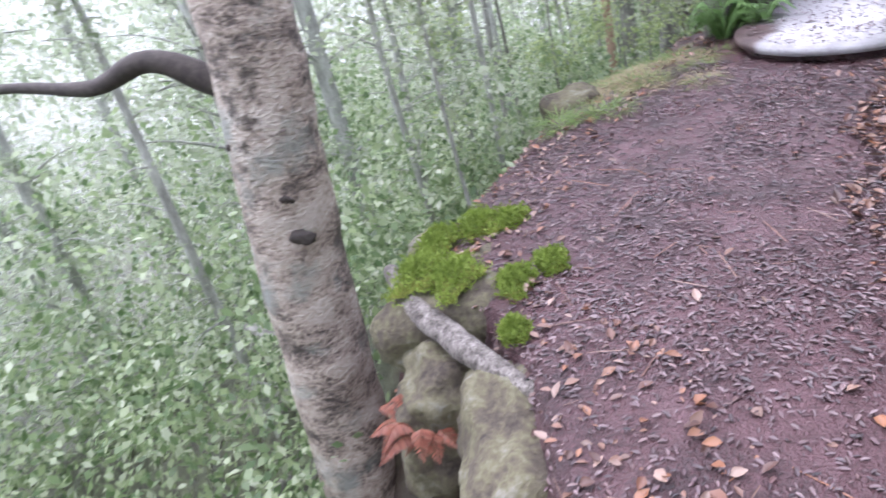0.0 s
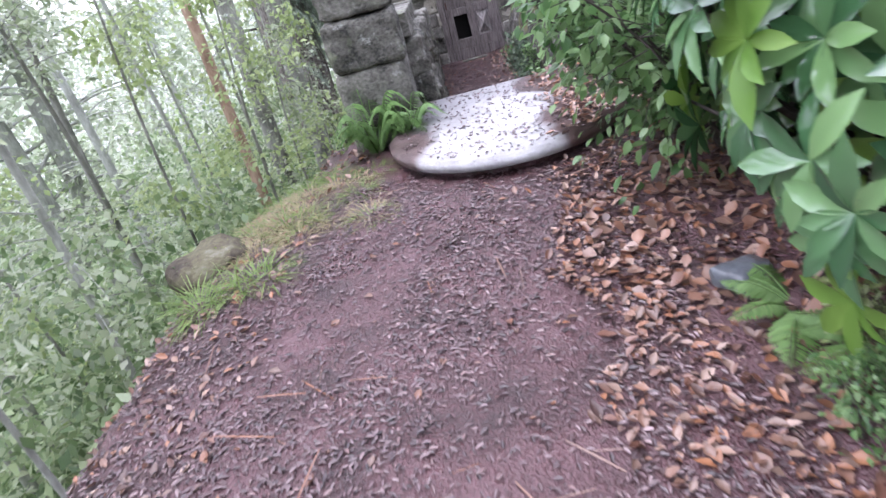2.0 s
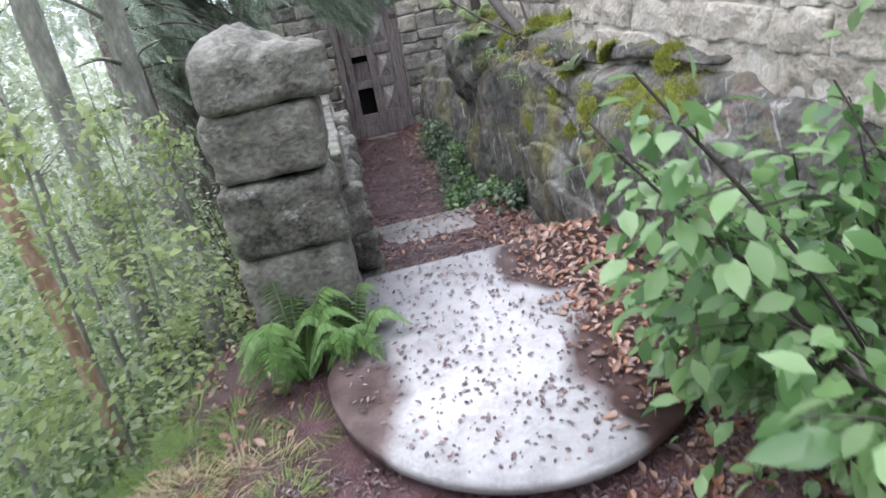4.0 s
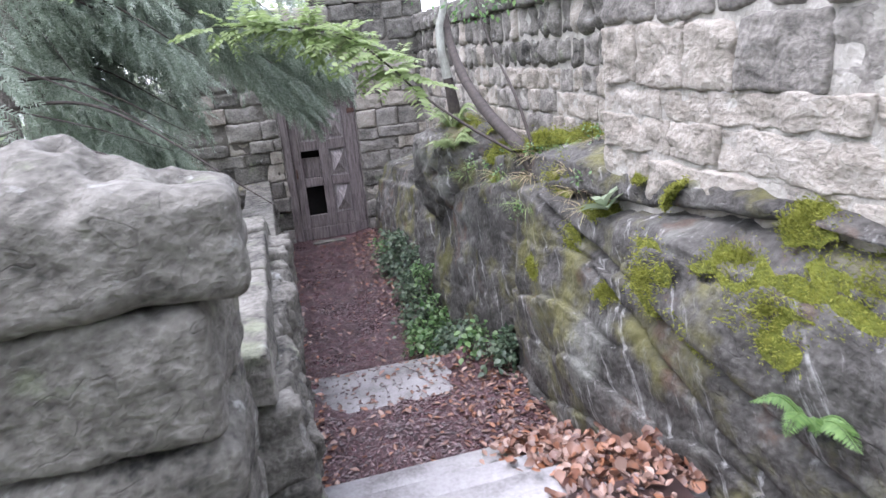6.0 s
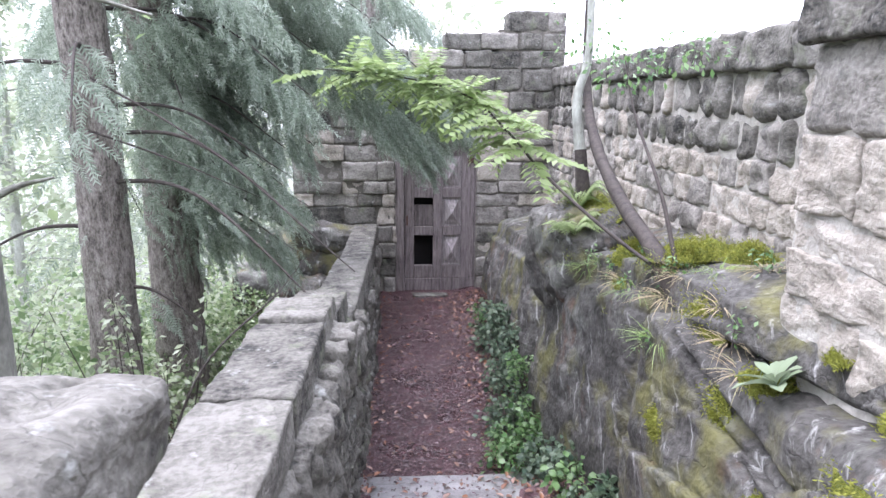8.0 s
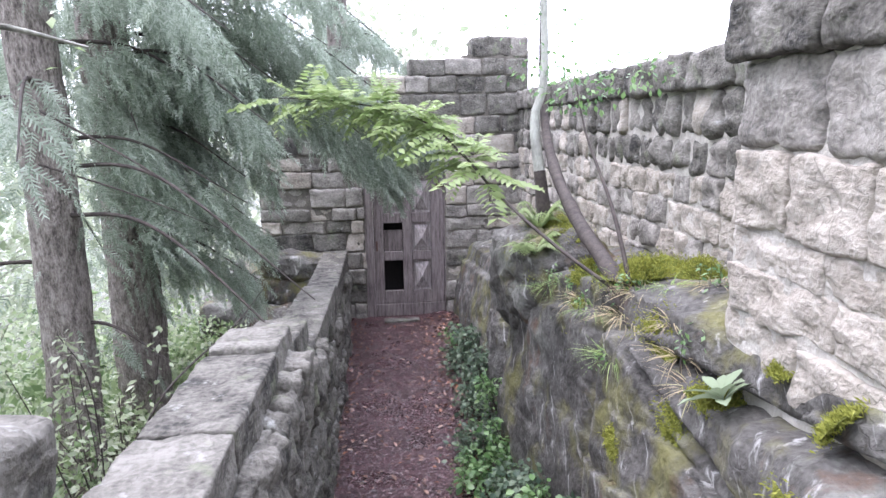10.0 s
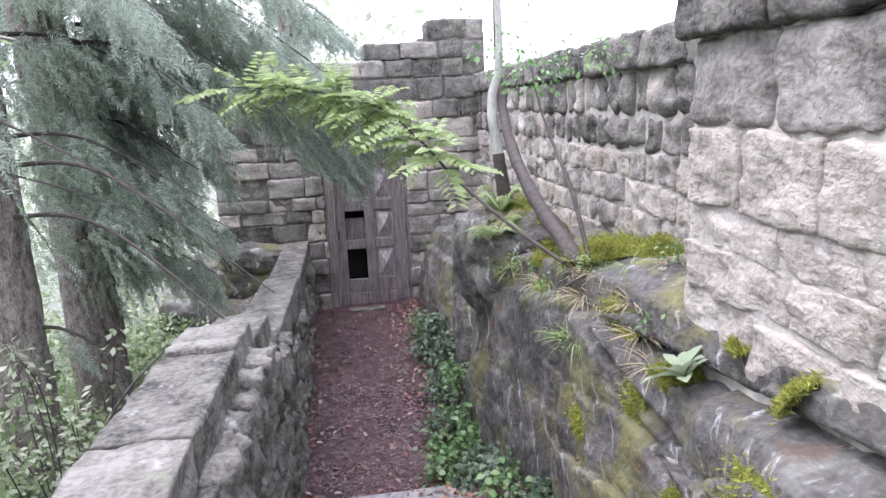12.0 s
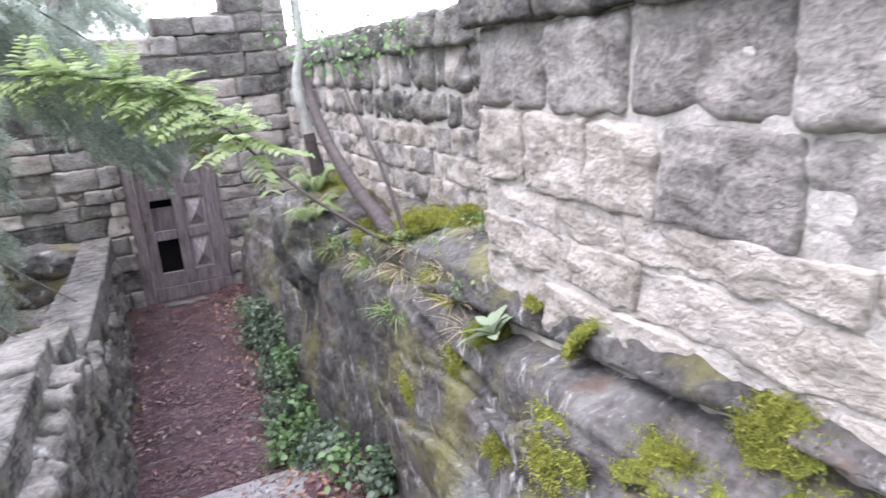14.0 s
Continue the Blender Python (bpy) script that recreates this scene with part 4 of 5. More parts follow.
# ---- rocks beside the back wall and elsewhere ----
for k, (x, y, z, w, d, h) in enumerate(((-1.25, 8.55, -0.45, 1.5, 0.7, 0.75), (-1.0, 8.45, -0.05, 1.1, 0.5, 0.3), (-1.7, 8.3, -0.8, 1.3, 0.9, 0.7))):
    tagged(stone("rock", pose(x, y, z, 0, 4, 5 * k), w, d, h, ROCK, None, 16, 0.3, 0.09, 41 + k, 2.5), "dark layered bedrock under the ruined wall", "rock")
tagged(stone("rock", pose(-1.62, -3.12, -0.22, 5, -8, 10), 0.7, 0.8, 0.4, EARTHROCK, None, 18, 0.4, 0.06, 44.0, 3), "moss-covered rock at the edge of the path", "rock")
tagged(stone("rock", pose(-1.45, -3.5, -0.55, 0, 12, 30), 0.6, 0.6, 0.7, EARTHROCK, None, 22, 0.3, 0.09, 48.0, 3, chisel=0.08), "dark earthy rock face below the rim of the path", "rock")
tagged(stone("rock", pose(-1.0, -3.95, -0.45, 0, 10, 25), 0.45, 0.8, 0.7, EARTHROCK, None, 14, 0.4, 0.08, 46.0, 3), "grey rock face below the edge of the path", "rock")
tagged(stone("rock", pose(-1.75, -0.85, -0.05, 5, -12, 40), 0.42, 0.4, 0.26, EARTHROCK, None, 14, 0.4, 0.06, 45.0, 3), "mossy rock at the edge of the bank", "rock")
tagged(stone("rock", pose(0.5, -2.24, 0.075, 0, 5, 25), 0.16, 0.11, 0.045, SLATE, None, 8, 0.3, 0.03, 47.0, 6), "bluish grey stone in the leaf litter", "stone")


tagged(stone("rock", pose(1.36, 4.75, 0.56, 0, -8, 10), 0.8, 1.0, 0.86, ROCK, None, 30, 0.36, 0.08, 49.0, 3, chisel=0.08), "dark mossy boulder on the outcrop", "rock")


def moss(at, normal, radius, seed, n=900, label="yellow-green cushion of moss", thick=0.03, mat=None, blade_length=(0.008, 0.02)):
    """A cushion of moss lying on a surface."""
    g = np.random.default_rng(seed)
    nz = Vector(normal).normalized()
    ob = thing("moss", label, "moss", at=tuple(at))
    rot = nz.to_track_quat("Z", "Y")
    v, f = [], []
    R, S = 9, 22
    for i in range(R + 1):
        for j in range(S):
            a, r = 2 * math.pi * j / S, i / R
            rr = radius * r * (1 + 0.55 * noise.noise(Vector((math.cos(a) * 1.3, math.sin(a) * 1.3, seed * 1.7))) + 0.4 * noise.noise(Vector((math.cos(a) * 3.7, math.sin(a) * 3.7, seed * 2.3))))
            z = thick * (1 - r ** 2.2) * (1 + 0.5 * noise.noise(Vector((rr * 30, a * 2, seed)))) - 0.012
            v.append(tuple(rot @ Vector((rr * math.cos(a), rr * math.sin(a) * 0.8, z))))
    for i in range(R):
        for j in range(S):
            f.append((i * S + j, (i + 1) * S + j, (i + 1) * S + (j + 1) % S, i * S + (j + 1) % S))
    fast_mesh("bed", v, f, MOSSBED, ob)
    V = np.array(v)
    pick = V[g.integers(0, len(V), n)] + g.normal(0, radius * 0.1, (n, 3))
    blade = leaf_shape(1, 0.35, 2, 0.2, 0.3, 0.1, 0.3)
    way = np.tile(np.array(nz), (n, 1)) + g.normal(0, 0.55, (n, 3))
    tagged(fast_mesh("fuzz", *place(blade, pick, way, g.normal(0, 1, (n, 3)), g.uniform(*blade_length, n)), mat or MOSS, ob), kind="stuff")
    return ob


for k, (x, y, r) in enumerate(((-1.68, -3.3, 0.22), (-1.5, -3.32, 0.19), (-1.6, -2.85, 0.22), (-1.45, -2.8, 0.14), (-1.22, -3.3, 0.13), (-1.12, -3.15, 0.1), (-1.7, -0.85, 0.16), (-1.1, -3.6, 0.08), (-1.75, -3.0, 0.16))):
    moss((x, y, max(ground_z(x, y), 0.0 if k < 4 or k == 8 else -0.05) + 0.01), (-0.2, -0.1, 1), r * 0.78, k + 60, 2200, "bright green moss tuft on the rim of the path", 0.04, RIMMOSS, (0.012, 0.034))
for k, (x, y, z, r) in enumerate(((1.13, 1.3, 0.68, 0.13), (1.13, 0.95, 0.9, 0.11), (1.13, 0.79, 1.08, 0.075), (1.13, 1.48, 1.04, 0.07), (1.13, 2.54, 0.36, 0.07), (1.12, 1.02, 0.62, 0.11), (1.12, 0.72, 0.72, 0.12), (1.25, 2.6, 0.86, 0.13), (1.35, 3.1, 0.95, 0.16), (1.55, 3.4, 0.98, 0.18),
                                  (1.15, 2.2, 0.6, 0.09), (1.3, 4.6, 0.7, 0.2), (1.2, 3.5, 0.7, 0.12), (1.2, 2.0, 0.82, 0.07), (1.28, 1.85, 1.02, 0.05), (1.22, 0.5, 0.85, 0.16), (1.5, 5.5, 0.6, 0.2), (1.08, 1.75, 0.45, 0.06))):
    p, nn = rock_near(x, y, z)
    moss(tuple(p), tuple(nn), r * 1.35, k + 80, 2600, thick=0.014)

for k, (x, y, z, r) in enumerate(((1.14, 4.55, 0.86, 0.16), (1.36, 4.45, 0.97, 0.18), (1.32, 4.8, 0.99, 0.2))):
    moss((x, y, z), (-0.4, -0.3, 1), r, k + 130, 2000, thick=0.02)

for k, (x, y, z, r) in enumerate(((1.5, 3.25, 1.02, 0.2), (1.35, 3.05, 0.98, 0.13), (1.62, 2.95, 1.04, 0.12), (1.3, 3.6, 0.86, 0.15))):
    p, nn = rock_near(x, y, z)
    moss(tuple(p), (-0.35, -0.3, 1), r, k + 150, 2600, "thick rounded hump of moss on the ledge", 0.1)

# ---- trees ----
def leaf_cloud(g, centre, radii, n, leaf, size, up=0.4):
    d = g.normal(0, 1, (n, 3))
    d /= np.linalg.norm(d, axis=1, keepdims=True)
    pos = np.array(centre) + d * np.array(radii) * (g.uniform(0.15, 1, (n, 1)) ** 0.5)
    way = d + g.normal(0, 0.6, (n, 3)) - (0, 0, 0.3)
    return place(leaf, pos, way, np.array([0, 0, 1.0]) + g.normal(0, up, (n, 3)), g.uniform(*size, n))


birch = thing("birch", "old birch with peeling pale bark and dark knots", "tree", at=(-2.45, -3.15, -2.6))
line = bend([(-0.15, -0.25, -0.3), (-0.12, -0.2, 0.6), (-0.05, -0.05, 2.5), (0.12, 0, 3.7), (0.3, 0.1, 6.0), (0.5, 0.3, 9.0)], 16)
fast_mesh("trunk", *tube(line, [0.36, 0.25, 0.235, 0.22, 0.19, 0.12], 28, 0.09, 2.0), BIRCH, birch)
fast_mesh("branch", *tube(bend([(-0.05, -0.1, 3.55), (-0.35, -0.2, 3.72), (-0.8, -0.25, 3.66), (-1.6, -0.3, 3.75), (-2.6, -0.3, 3.6)], 8), [0.07, 0.05, 0.03, 0.015], 10, 0.12, 4.0), STEM, birch)
for k, (x, z) in enumerate(((0.1, 3.3), (0.12, 3.0), (-0.02, 3.28), (0.16, 2.8))):
    stone("knot", pose(x + 0.02, -0.185, z), 0.13, 0.06, 0.06, STEM, birch, 8, 0.5, 0.03, k + 70.0, 9)
g = np.random.default_rng(5)
fast_mesh("crown", *join([leaf_cloud(g, (0.6 + g.normal(0, 1.1), 0.3 + g.normal(0, 1.1), 9 + g.normal(0, 1.2)), (0.9, 0.9, 0.6), 260, leaf_shape(1, 0.7, 2), (0.05, 0.09)) for _ in range(14)]), WOODLEAF, birch)
fallen = thing("root", "bare pale root along the rim of the path", "root", at=(-1.93, -3.2, -0.05))
fast_mesh("root_wood", *tube(bend([(0.00, 0.00, 0.00), (0.29, -0.24, -0.03), (0.62, -0.45, -0.05), (0.85, -0.55, -0.07), (1.00, -0.60, -0.09), (0.98, -0.42, -0.25)], 8), [0.035, 0.05, 0.05, 0.04, 0.03, 0.02], 14, 0.45, 6.0), BARK, fallen)
for k, pts in enumerate((((-4.2, -2.6, -2.9), (-3.6, -3.3, -2.3), (-3.0, -3.9, -2.35)), ((-4.6, -2.2, -1.6), (-3.9, -2.3, -1.75), (-3.3, -2.5, -2.0)), ((-3.9, -4.0, -2.0), (-3.2, -4.0, -2.2), (-2.6, -4.1, -2.5)))):
    lg = thing("fallen_branch", "dead fallen branch lying on the bank", "branch", at=(0, 0, 0.25))
    fast_mesh("limb", *tube(bend(pts, 8), [0.05, 0.06, 0.03], 9, 0.2, k + 3.0), GREYBARK, lg)


def slim_tree(name, label, at, height, radius, bark, seed, leaves, leaf_mat, size, lean=(0, 0), low=0.2, reach=0.9):
    """A slim tree with side limbs and leaves in sprays."""
    g = np.random.default_rng(seed)
    ob = thing(name, label, "tree", at=at)
    line = bend([(0, 0, -0.3), (lean[0] * 0.3 + g.normal(0, 0.04), lean[1] * 0.3, height * 0.35), (lean[0] * 0.7, lean[1] * 0.7 + g.normal(0, 0.06), height * 0.7), (lean[0], lean[1], height)], 10)
    fast_mesh("trunk", *tube(line, [radius * 1.15, radius, radius * 0.7, radius * 0.25], 10, 0.08, seed * 1.3), bark, ob)
    limbs, sprays = [], []
    lf = DIAMOND if reach > 1.5 else leaf_shape(1, 0.62, 2, 0.2, 0.2)
    k = max(6, int(height * 5))
    for q in range(k):
        s = g.uniform(low, 0.98)
        b = line[int(s * (len(line) - 1))]
        a = g.uniform(0, 2 * np.pi)
        r = reach * (1.1 - s) * g.uniform(0.4, 1.1)
        tip = b + np.array([r * math.cos(a), r * math.sin(a), r * g.uniform(-0.1, 0.5)])
        lim = bend([b, (b + tip) / 2 + (0, 0, 0.08 * r), tip], 4)
        limbs.append(tube(lim, [radius * 0.25, radius * 0.06], 4))
        n = max(6, leaves // k)
        w = g.uniform(0.15, 1.1, n)
        pos = b + (tip - b) * w[:, None] + g.normal(0, 0.09 * (0.5 + r), (n, 3))
        way = np.tile(tip - b, (n, 1)) + g.normal(0, 0.5 * r + 0.1, (n, 3)) - (0, 0, 0.1)
        sprays.append(place(lf, pos, way, np.array([0, 0, 1.0]) + g.normal(0, 0.35, (n, 3)), g.uniform(*size, n)))
    if reach > 1.5:
        tagged(fast_mesh("branchwork", *join(limbs), bark, ob), kind="stuff")
    else:
        for limb in limbs:
            fast_mesh("limb", *limb, bark, ob)
    fast_mesh("foliage", *join(sprays), leaf_mat, ob)
    return ob


def gz(x, y):
    return ground_z(x, y)


slim_tree("young_pine", "slim leaning tree with orange-brown bark", (-1.81, 0.5, gz(-1.81, 0.5)), 5.5, 0.036, PALEBARK, 21, 160, WOODLEAF, (0.03, 0.06), (-0.1, 0.1), 0.35, 0.7)
slim_tree("sapling", "grey-barked tree beside the gate post", (-1.72, 2.4, gz(-1.72, 2.4)), 7, 0.085, GREYBARK, 22, 300, UNDERLEAF, (0.035, 0.07), (0.25, 0.1), 0.35, 1.0)
slim_tree("sapling", "grey-barked tree beside the gate post", (-2.0, 1.75, gz(-2.0, 1.75)), 7.5, 0.07, GREYBARK, 23, 300, UNDERLEAF, (0.035, 0.07), (0.1, 0.3), 0.35, 1.0)
for k, (x, y, h, r, n) in enumerate(((-1.95, 1.0, 3.2, 0.013, 420), (-1.7, 1.3, 2.8, 0.012, 380), (-2.2, 0.4, 3.5, 0.015, 420), (-2.4, -0.4, 3.2, 0.014, 420), (-2.25, -1.2, 3.0, 0.02, 380), (-2.7, -1.6, 4.0, 0.025, 420), (-3.0, 0.6, 4.5, 0.03, 500),
                                     (-3.3, -0.8, 4.8, 0.03, 500), (-3.6, 1.9, 5.5, 0.04, 520), (-2.55, 2.6, 4.0, 0.02, 420), (-2.0, -2.2, 2.2, 0.012, 280), (-4.2, -2.6, 5, 0.04, 520))):
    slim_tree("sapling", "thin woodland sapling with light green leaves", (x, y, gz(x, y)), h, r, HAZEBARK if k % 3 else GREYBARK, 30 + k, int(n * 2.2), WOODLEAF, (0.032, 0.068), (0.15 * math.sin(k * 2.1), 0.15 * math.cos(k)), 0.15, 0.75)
for k, (x, y, h, n) in enumerate(((-1.55, 0.95, 2.3, 1000), (-1.62, 0.15, 2.0, 900), (-2.05, -0.3, 2.4, 1000), (-1.5, 1.6, 2.6, 1000), (-2.3, 1.1, 3.2, 1300), (-2.6, -1.0, 2.6, 1100))):
    slim_tree("sapling", "young sapling with yellow-green leaves on the bank", (x, y, gz(x, y)), h, 0.009, GREYBARK, 60 + k, n, SAPLEAF, (0.03, 0.06), (0.2 * math.sin(k), 0.15 * math.cos(k * 2)), 0.12, 0.6)
g = np.random.default_rng(77)
# the mist among these trees lies in their pale leaf and bark colours
for k in range(15):
    x, y = -5 - 12 * g.uniform() ** 1.3, g.uniform(-7, 16)
    slim_tree("woodland_tree", "tree in the wood below the path, its colours paled for haze", (x, y, gz(x, y)), g.uniform(8, 12), g.uniform(0.05, 0.11), HAZEBARK, 100 + k, 3000, HAZEDLEAF, (0.08, 0.16), (g.normal(0, 0.4), g.normal(0, 0.4)), 0.15, 2.0)

# undergrowth on the bank, and the woods farther off
under = []
for k in range(2600):
    x, y = -1.8 - 9 * g.uniform() ** 1.7, g.uniform(-7.5, 9)
    if x > lerp(EDGE, y) - 0.35 or (x > -2.6 and -4.8 < y < -2.7):
        continue
    if noise.noise(Vector((x * 0.9, y * 0.9, 8))) > (0.14 if y > -2.2 else 0.0):
        continue
    d = min(1.0, (-x - 1.8) / 6)
    h = g.uniform(0, 1) ** (3 - 1.2 * d) * (0.5 + 3.2 * d)
    under.append(leaf_cloud(g, (x, y, gz(x, y) + 0.18 + h), (0.3 + 0.4 * d, 0.3 + 0.4 * d, 0.2 + 0.2 * d), 42, DIAMOND, (0.035 + 0.06 * d, 0.09 + 0.09 * d), 0.6))
tagged(fast_mesh("undergrowth", *join(under), UNDERLEAF), "light green leafy undergrowth on the steep bank", "undergrowth", kind="stuff")
woods = []
for k in range(3200):
    # even clumps stand unseen behind and right of the walk, added to block sky
    d = g.uniform(10, 34) if k % 2 else g.uniform(9, 16)
    a = g.uniform(radians(75), radians(215)) if k % 2 else g.uniform(radians(215), radians(400))
    x, y = d * math.cos(a) - 2, d * math.sin(a) * 1.1
    if (x > -4.5 and -8 < y < 13 and x < 6) or (k % 2 == 0 and y > 6):
        continue
    z0 = gz(x, y) if x < 5 else 1.0
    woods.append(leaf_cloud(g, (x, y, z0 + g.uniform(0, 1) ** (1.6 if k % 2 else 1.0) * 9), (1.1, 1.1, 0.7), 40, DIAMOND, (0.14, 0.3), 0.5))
tagged(fast_mesh("far_woods", *join(woods), HAZEDLEAF), "woods beyond the bank and unseen behind the walk, leaf colour paled for haze", "woods", kind="stuff")

# ---- spruces ----
def needle_twig():
    """A twig of unit length along +y, set with needles."""
    v, f = [], []
    for k in range(12):
        s = k / 11
        for sg in (-1, 1):
            o = len(v)
            y, l = s, 0.13 * (1.15 - 0.6 * s)
            zz = 0.03 * math.sin(k * 2.3)
            v += [(0, y, 0), (0, y + 0.05, 0), (sg * l, y + 0.13, zz), (sg * l, y + 0.10, zz)]
            f.append((o, o + 1, o + 2, o + 3))
    v += [(-0.01, 0, 0), (0.01, 0, 0), (0.006, 1, 0), (-0.006, 1, 0)]
    f.append(tuple(range(len(v) - 4, len(v))))
    return np.array(v), np.array(f)


TWIG = needle_twig()


def spruce(at, radius, height, boughs, seed, label):
    """A spruce: trunk, and boughs (height, direction, length) that droop and hang with needled twigs."""
    g = np.random.default_rng(seed)
    ob = thing("spruce", label, "tree", group="spruces beside the parapet", at=at)
    line = np.array([(0.03 * math.sin(z * 1.1 + seed), 0.03 * math.cos(z * 0.8), z) for z in np.linspace(-0.5, height, 60)])
    fast_mesh("trunk", *tube(line, [radius * 1.2, radius, radius * 0.9, radius * 0.75, radius * 0.5], 26, 0.1, seed), BARK, ob)
    for h, a, L, full in boughs:
        d = np.array([math.cos(radians(a)), math.sin(radians(a)), 0])
        b = bend([(0, 0, h), d * L * 0.45 + (0, 0, h - 0.02 * L), d * L + (0, 0, h - 0.38 * L)], 14)
        bough = fast_mesh("bough", *tube(b, [0.022, 0.012, 0.004], 6), STEM, ob)
        n = int(190 * L * full)
        if not n:
            continue
        s = g.uniform(0.12, 1, n)
        base = b[(s * (len(b) - 1)).astype(int)] + g.normal(0, 0.02, (n, 3))
        side = np.cross(d, (0, 0, 1))
        sg = g.choice([-1, 1], n)[:, None]
        off = side * sg * g.uniform(0, 0.4, (n, 1)) * (1.1 - s)[:, None] + (0, 0, -1) * g.uniform(0, 0.5, (n, 1)) * np.maximum(0.55, 1.15 - s)[:, None]
        way = side * sg * g.uniform(0, 0.7, (n, 1)) + d * g.uniform(0, 0.6, (n, 1)) + (0, 0, -1) * g.uniform(0.4, 1.2, (n, 1))
        fast_mesh("needles", *place(TWIG, base + off, way, d + g.normal(0, 0.5, (n, 3)), g.uniform(0.14, 0.32, n)), NEEDLE, bough)
    return ob


spruce((-2.4, 5.0, -2.9), 0.19, 10, [(5.9, -20, 1.6, 0.5), (5.3, 40, 1.8, 0.8), (5.0, -70, 1.3, 0.25), (4.6, 10, 1.4, 0.4), (4.9, 170, 1.8, 0.3), (5.6, 120, 1.7, 0.3), (4.0, 100, 1.5, 0.2), (4.4, -25, 2.2, 0.0), (4.05, -30, 2.3, 0.03), (6.4, -90, 1.7, 0.3), (3.2, -10, 0.8, 0.1), (3.7, -160, 1.2, 0.1), (6.6, 30, 1.8, 1)], 3, "spruce with grey scaly bark and drooping boughs")
spruce((-2.28, 6.05, -2.9), 0.235, 11, [(5.6, -5, 1.5, 1.4), (5.2, 5, 1.3, 1.4), (4.7, -15, 1.2, 1.2), (6.1, 0, 1.9, 1.4), (6.5, 20, 2.6, 1.2), (5.0, -60, 1.0, 0.8), (5.5, 60, 1.6, 1), (4.2, 15, 1.1, 0.8), (6.0, -45, 1.5, 1), (5.8, 150, 1.8, 1), (6.6, -60, 1.6, 1), (3.9, -10, 1.2, 0.5), (5.75, 40, 3.5, 0.8), (5.65, 31, 3.45, 1.2), (5.75, 28, 3.5, 1.1), (5.5, 33, 3.25, 1.2), (5.3, 30, 3.1, 1.3), (5.15, 31, 3.05, 1.3), (5.3, -25, 1.6, 1.2), (4.75, 12, 1.35, 1.6), (4.4, -22, 1.25, 1.4), (4.1, 18, 1.3, 1.3), (3.7, -5, 1.2, 1.1), (4.55, -50, 1.1, 0.9), (3.5, 35, 1.2, 0.8)], 4, "spruce with thick bark and dark drooping boughs")
spruce((-0.6, 12.5, -1.4), 0.22, 9, [(3.4 + 0.28 * k, 67 * k, 1.7 - 0.05 * k, 1.0) for k in range(18)], 6, "spruce standing behind the ruined wall")

# ---- small trees on the outcrop, rowan ----
twin = thing("young_birch", "small twin-stemmed tree rooted on the mossy ledge", "tree", at=(1.24, 2.9, 0.9))
fast_mesh("stem", *tube(bend([(0.02, -0.02, -0.08), (0.0, 0.3, 0.1), (0.02, 1.0, 0.3), (0.06, 1.7, 0.62), (0.12, 2.2, 1.1), (0.15, 2.4, 2.0)], 10), [0.058, 0.046, 0.042, 0.034, 0.015], 9, 0.15, 2.0), STEM, twin)
fast_mesh("stem", *tube(bend([(0.15, 2.0, -0.15), (0.08, 1.95, 0.15), (0.05, 2.0, 0.5)], 10), [0.085, 0.06, 0.045], 9, 0.15, 4.0), STEM, twin)
fast_mesh("pale_stem", *tube(bend([(0.05, 2.0, 0.48), (0.02, 2.05, 0.9), (0.09, 2.05, 1.3), (0.05, 2.1, 2.6)], 10), [0.044, 0.034, 0.024], 9, 0.12, 4.0), HAZEBARK, twin, "pale grey upper stem")
fast_mesh("thin_stem", *tube(bend([(0.03, 0.0, -0.05), (0.03, 0.35, 0.4), (0.02, 0.8, 0.8), (0.0, 1.0, 1.15)], 10), [0.014, 0.011, 0.007, 0.004], 7), STEM, twin)
g = np.random.default_rng(9)
lf = leaf_shape(1, 0.6, 2, 0.2, 0.15)
fast_mesh("foliage", *join([leaf_cloud(g, c, r, n, lf, (0.03, 0.055)) for c, r, n in (((0.0, 0.95, 1.05), (0.26, 0.34, 0.14), 120), ((0.3, 0.8, 1.15), (0.28, 0.34, 0.12), 90), ((0.12, 2.2, 1.5), (0.4, 0.4, 0.5), 150), ((-0.2, 1.1, 1.2), (0.2, 0.2, 0.1), 25))]), BUSHLEAF, twin)

rowan = thing("rowan_branch", "arching rowan branch with light green feathery leaves", "branch", at=(1.27, 2.92, 0.92))
rl = bend([(0, 0, -0.03), (-0.3, 0.35, 0.2), (-0.55, 0.75, 0.45), (-0.7, 1.0, 0.65), (-0.95, 1.25, 0.88), (-1.4, 1.5, 1.0), (-1.95, 1.7, 1.05)], 8)
fast_mesh("stalk", *tube(rl, [0.011, 0.009, 0.006, 0.003], 7), STEM, rowan)
leaflet = leaf_shape(1, 0.46, 2, 0.2, 0.2)
pieces = []
for q in range(125):
    s = g.uniform(0.4, 1.0)
    b = rl[int(s * (len(rl) - 1))]
    d = np.array([g.normal(-0.1, 0.8), g.normal(-0.1, 0.8), g.normal(0.05, 0.4)])
    d /= np.linalg.norm(d)
    L = g.uniform(0.2, 0.36)
    side = np.cross(d, (0, 0, 1))
    t = np.linspace(0.2, 1, 8)
    pts = b + d * L * t[:, None] - np.array([0, 0, 0.06]) * (t ** 2)[:, None]
    for sg in (-1, 1):
        pieces.append(place(leaflet, pts, np.tile(sg * side + 0.4 * d - (0, 0, 0.1), (8, 1)), np.tile((0, 0, 1.0), (8, 1)) + g.normal(0, 0.35, (8, 3)), np.full(8, L * 0.33) * (1.1 - 0.4 * t)))
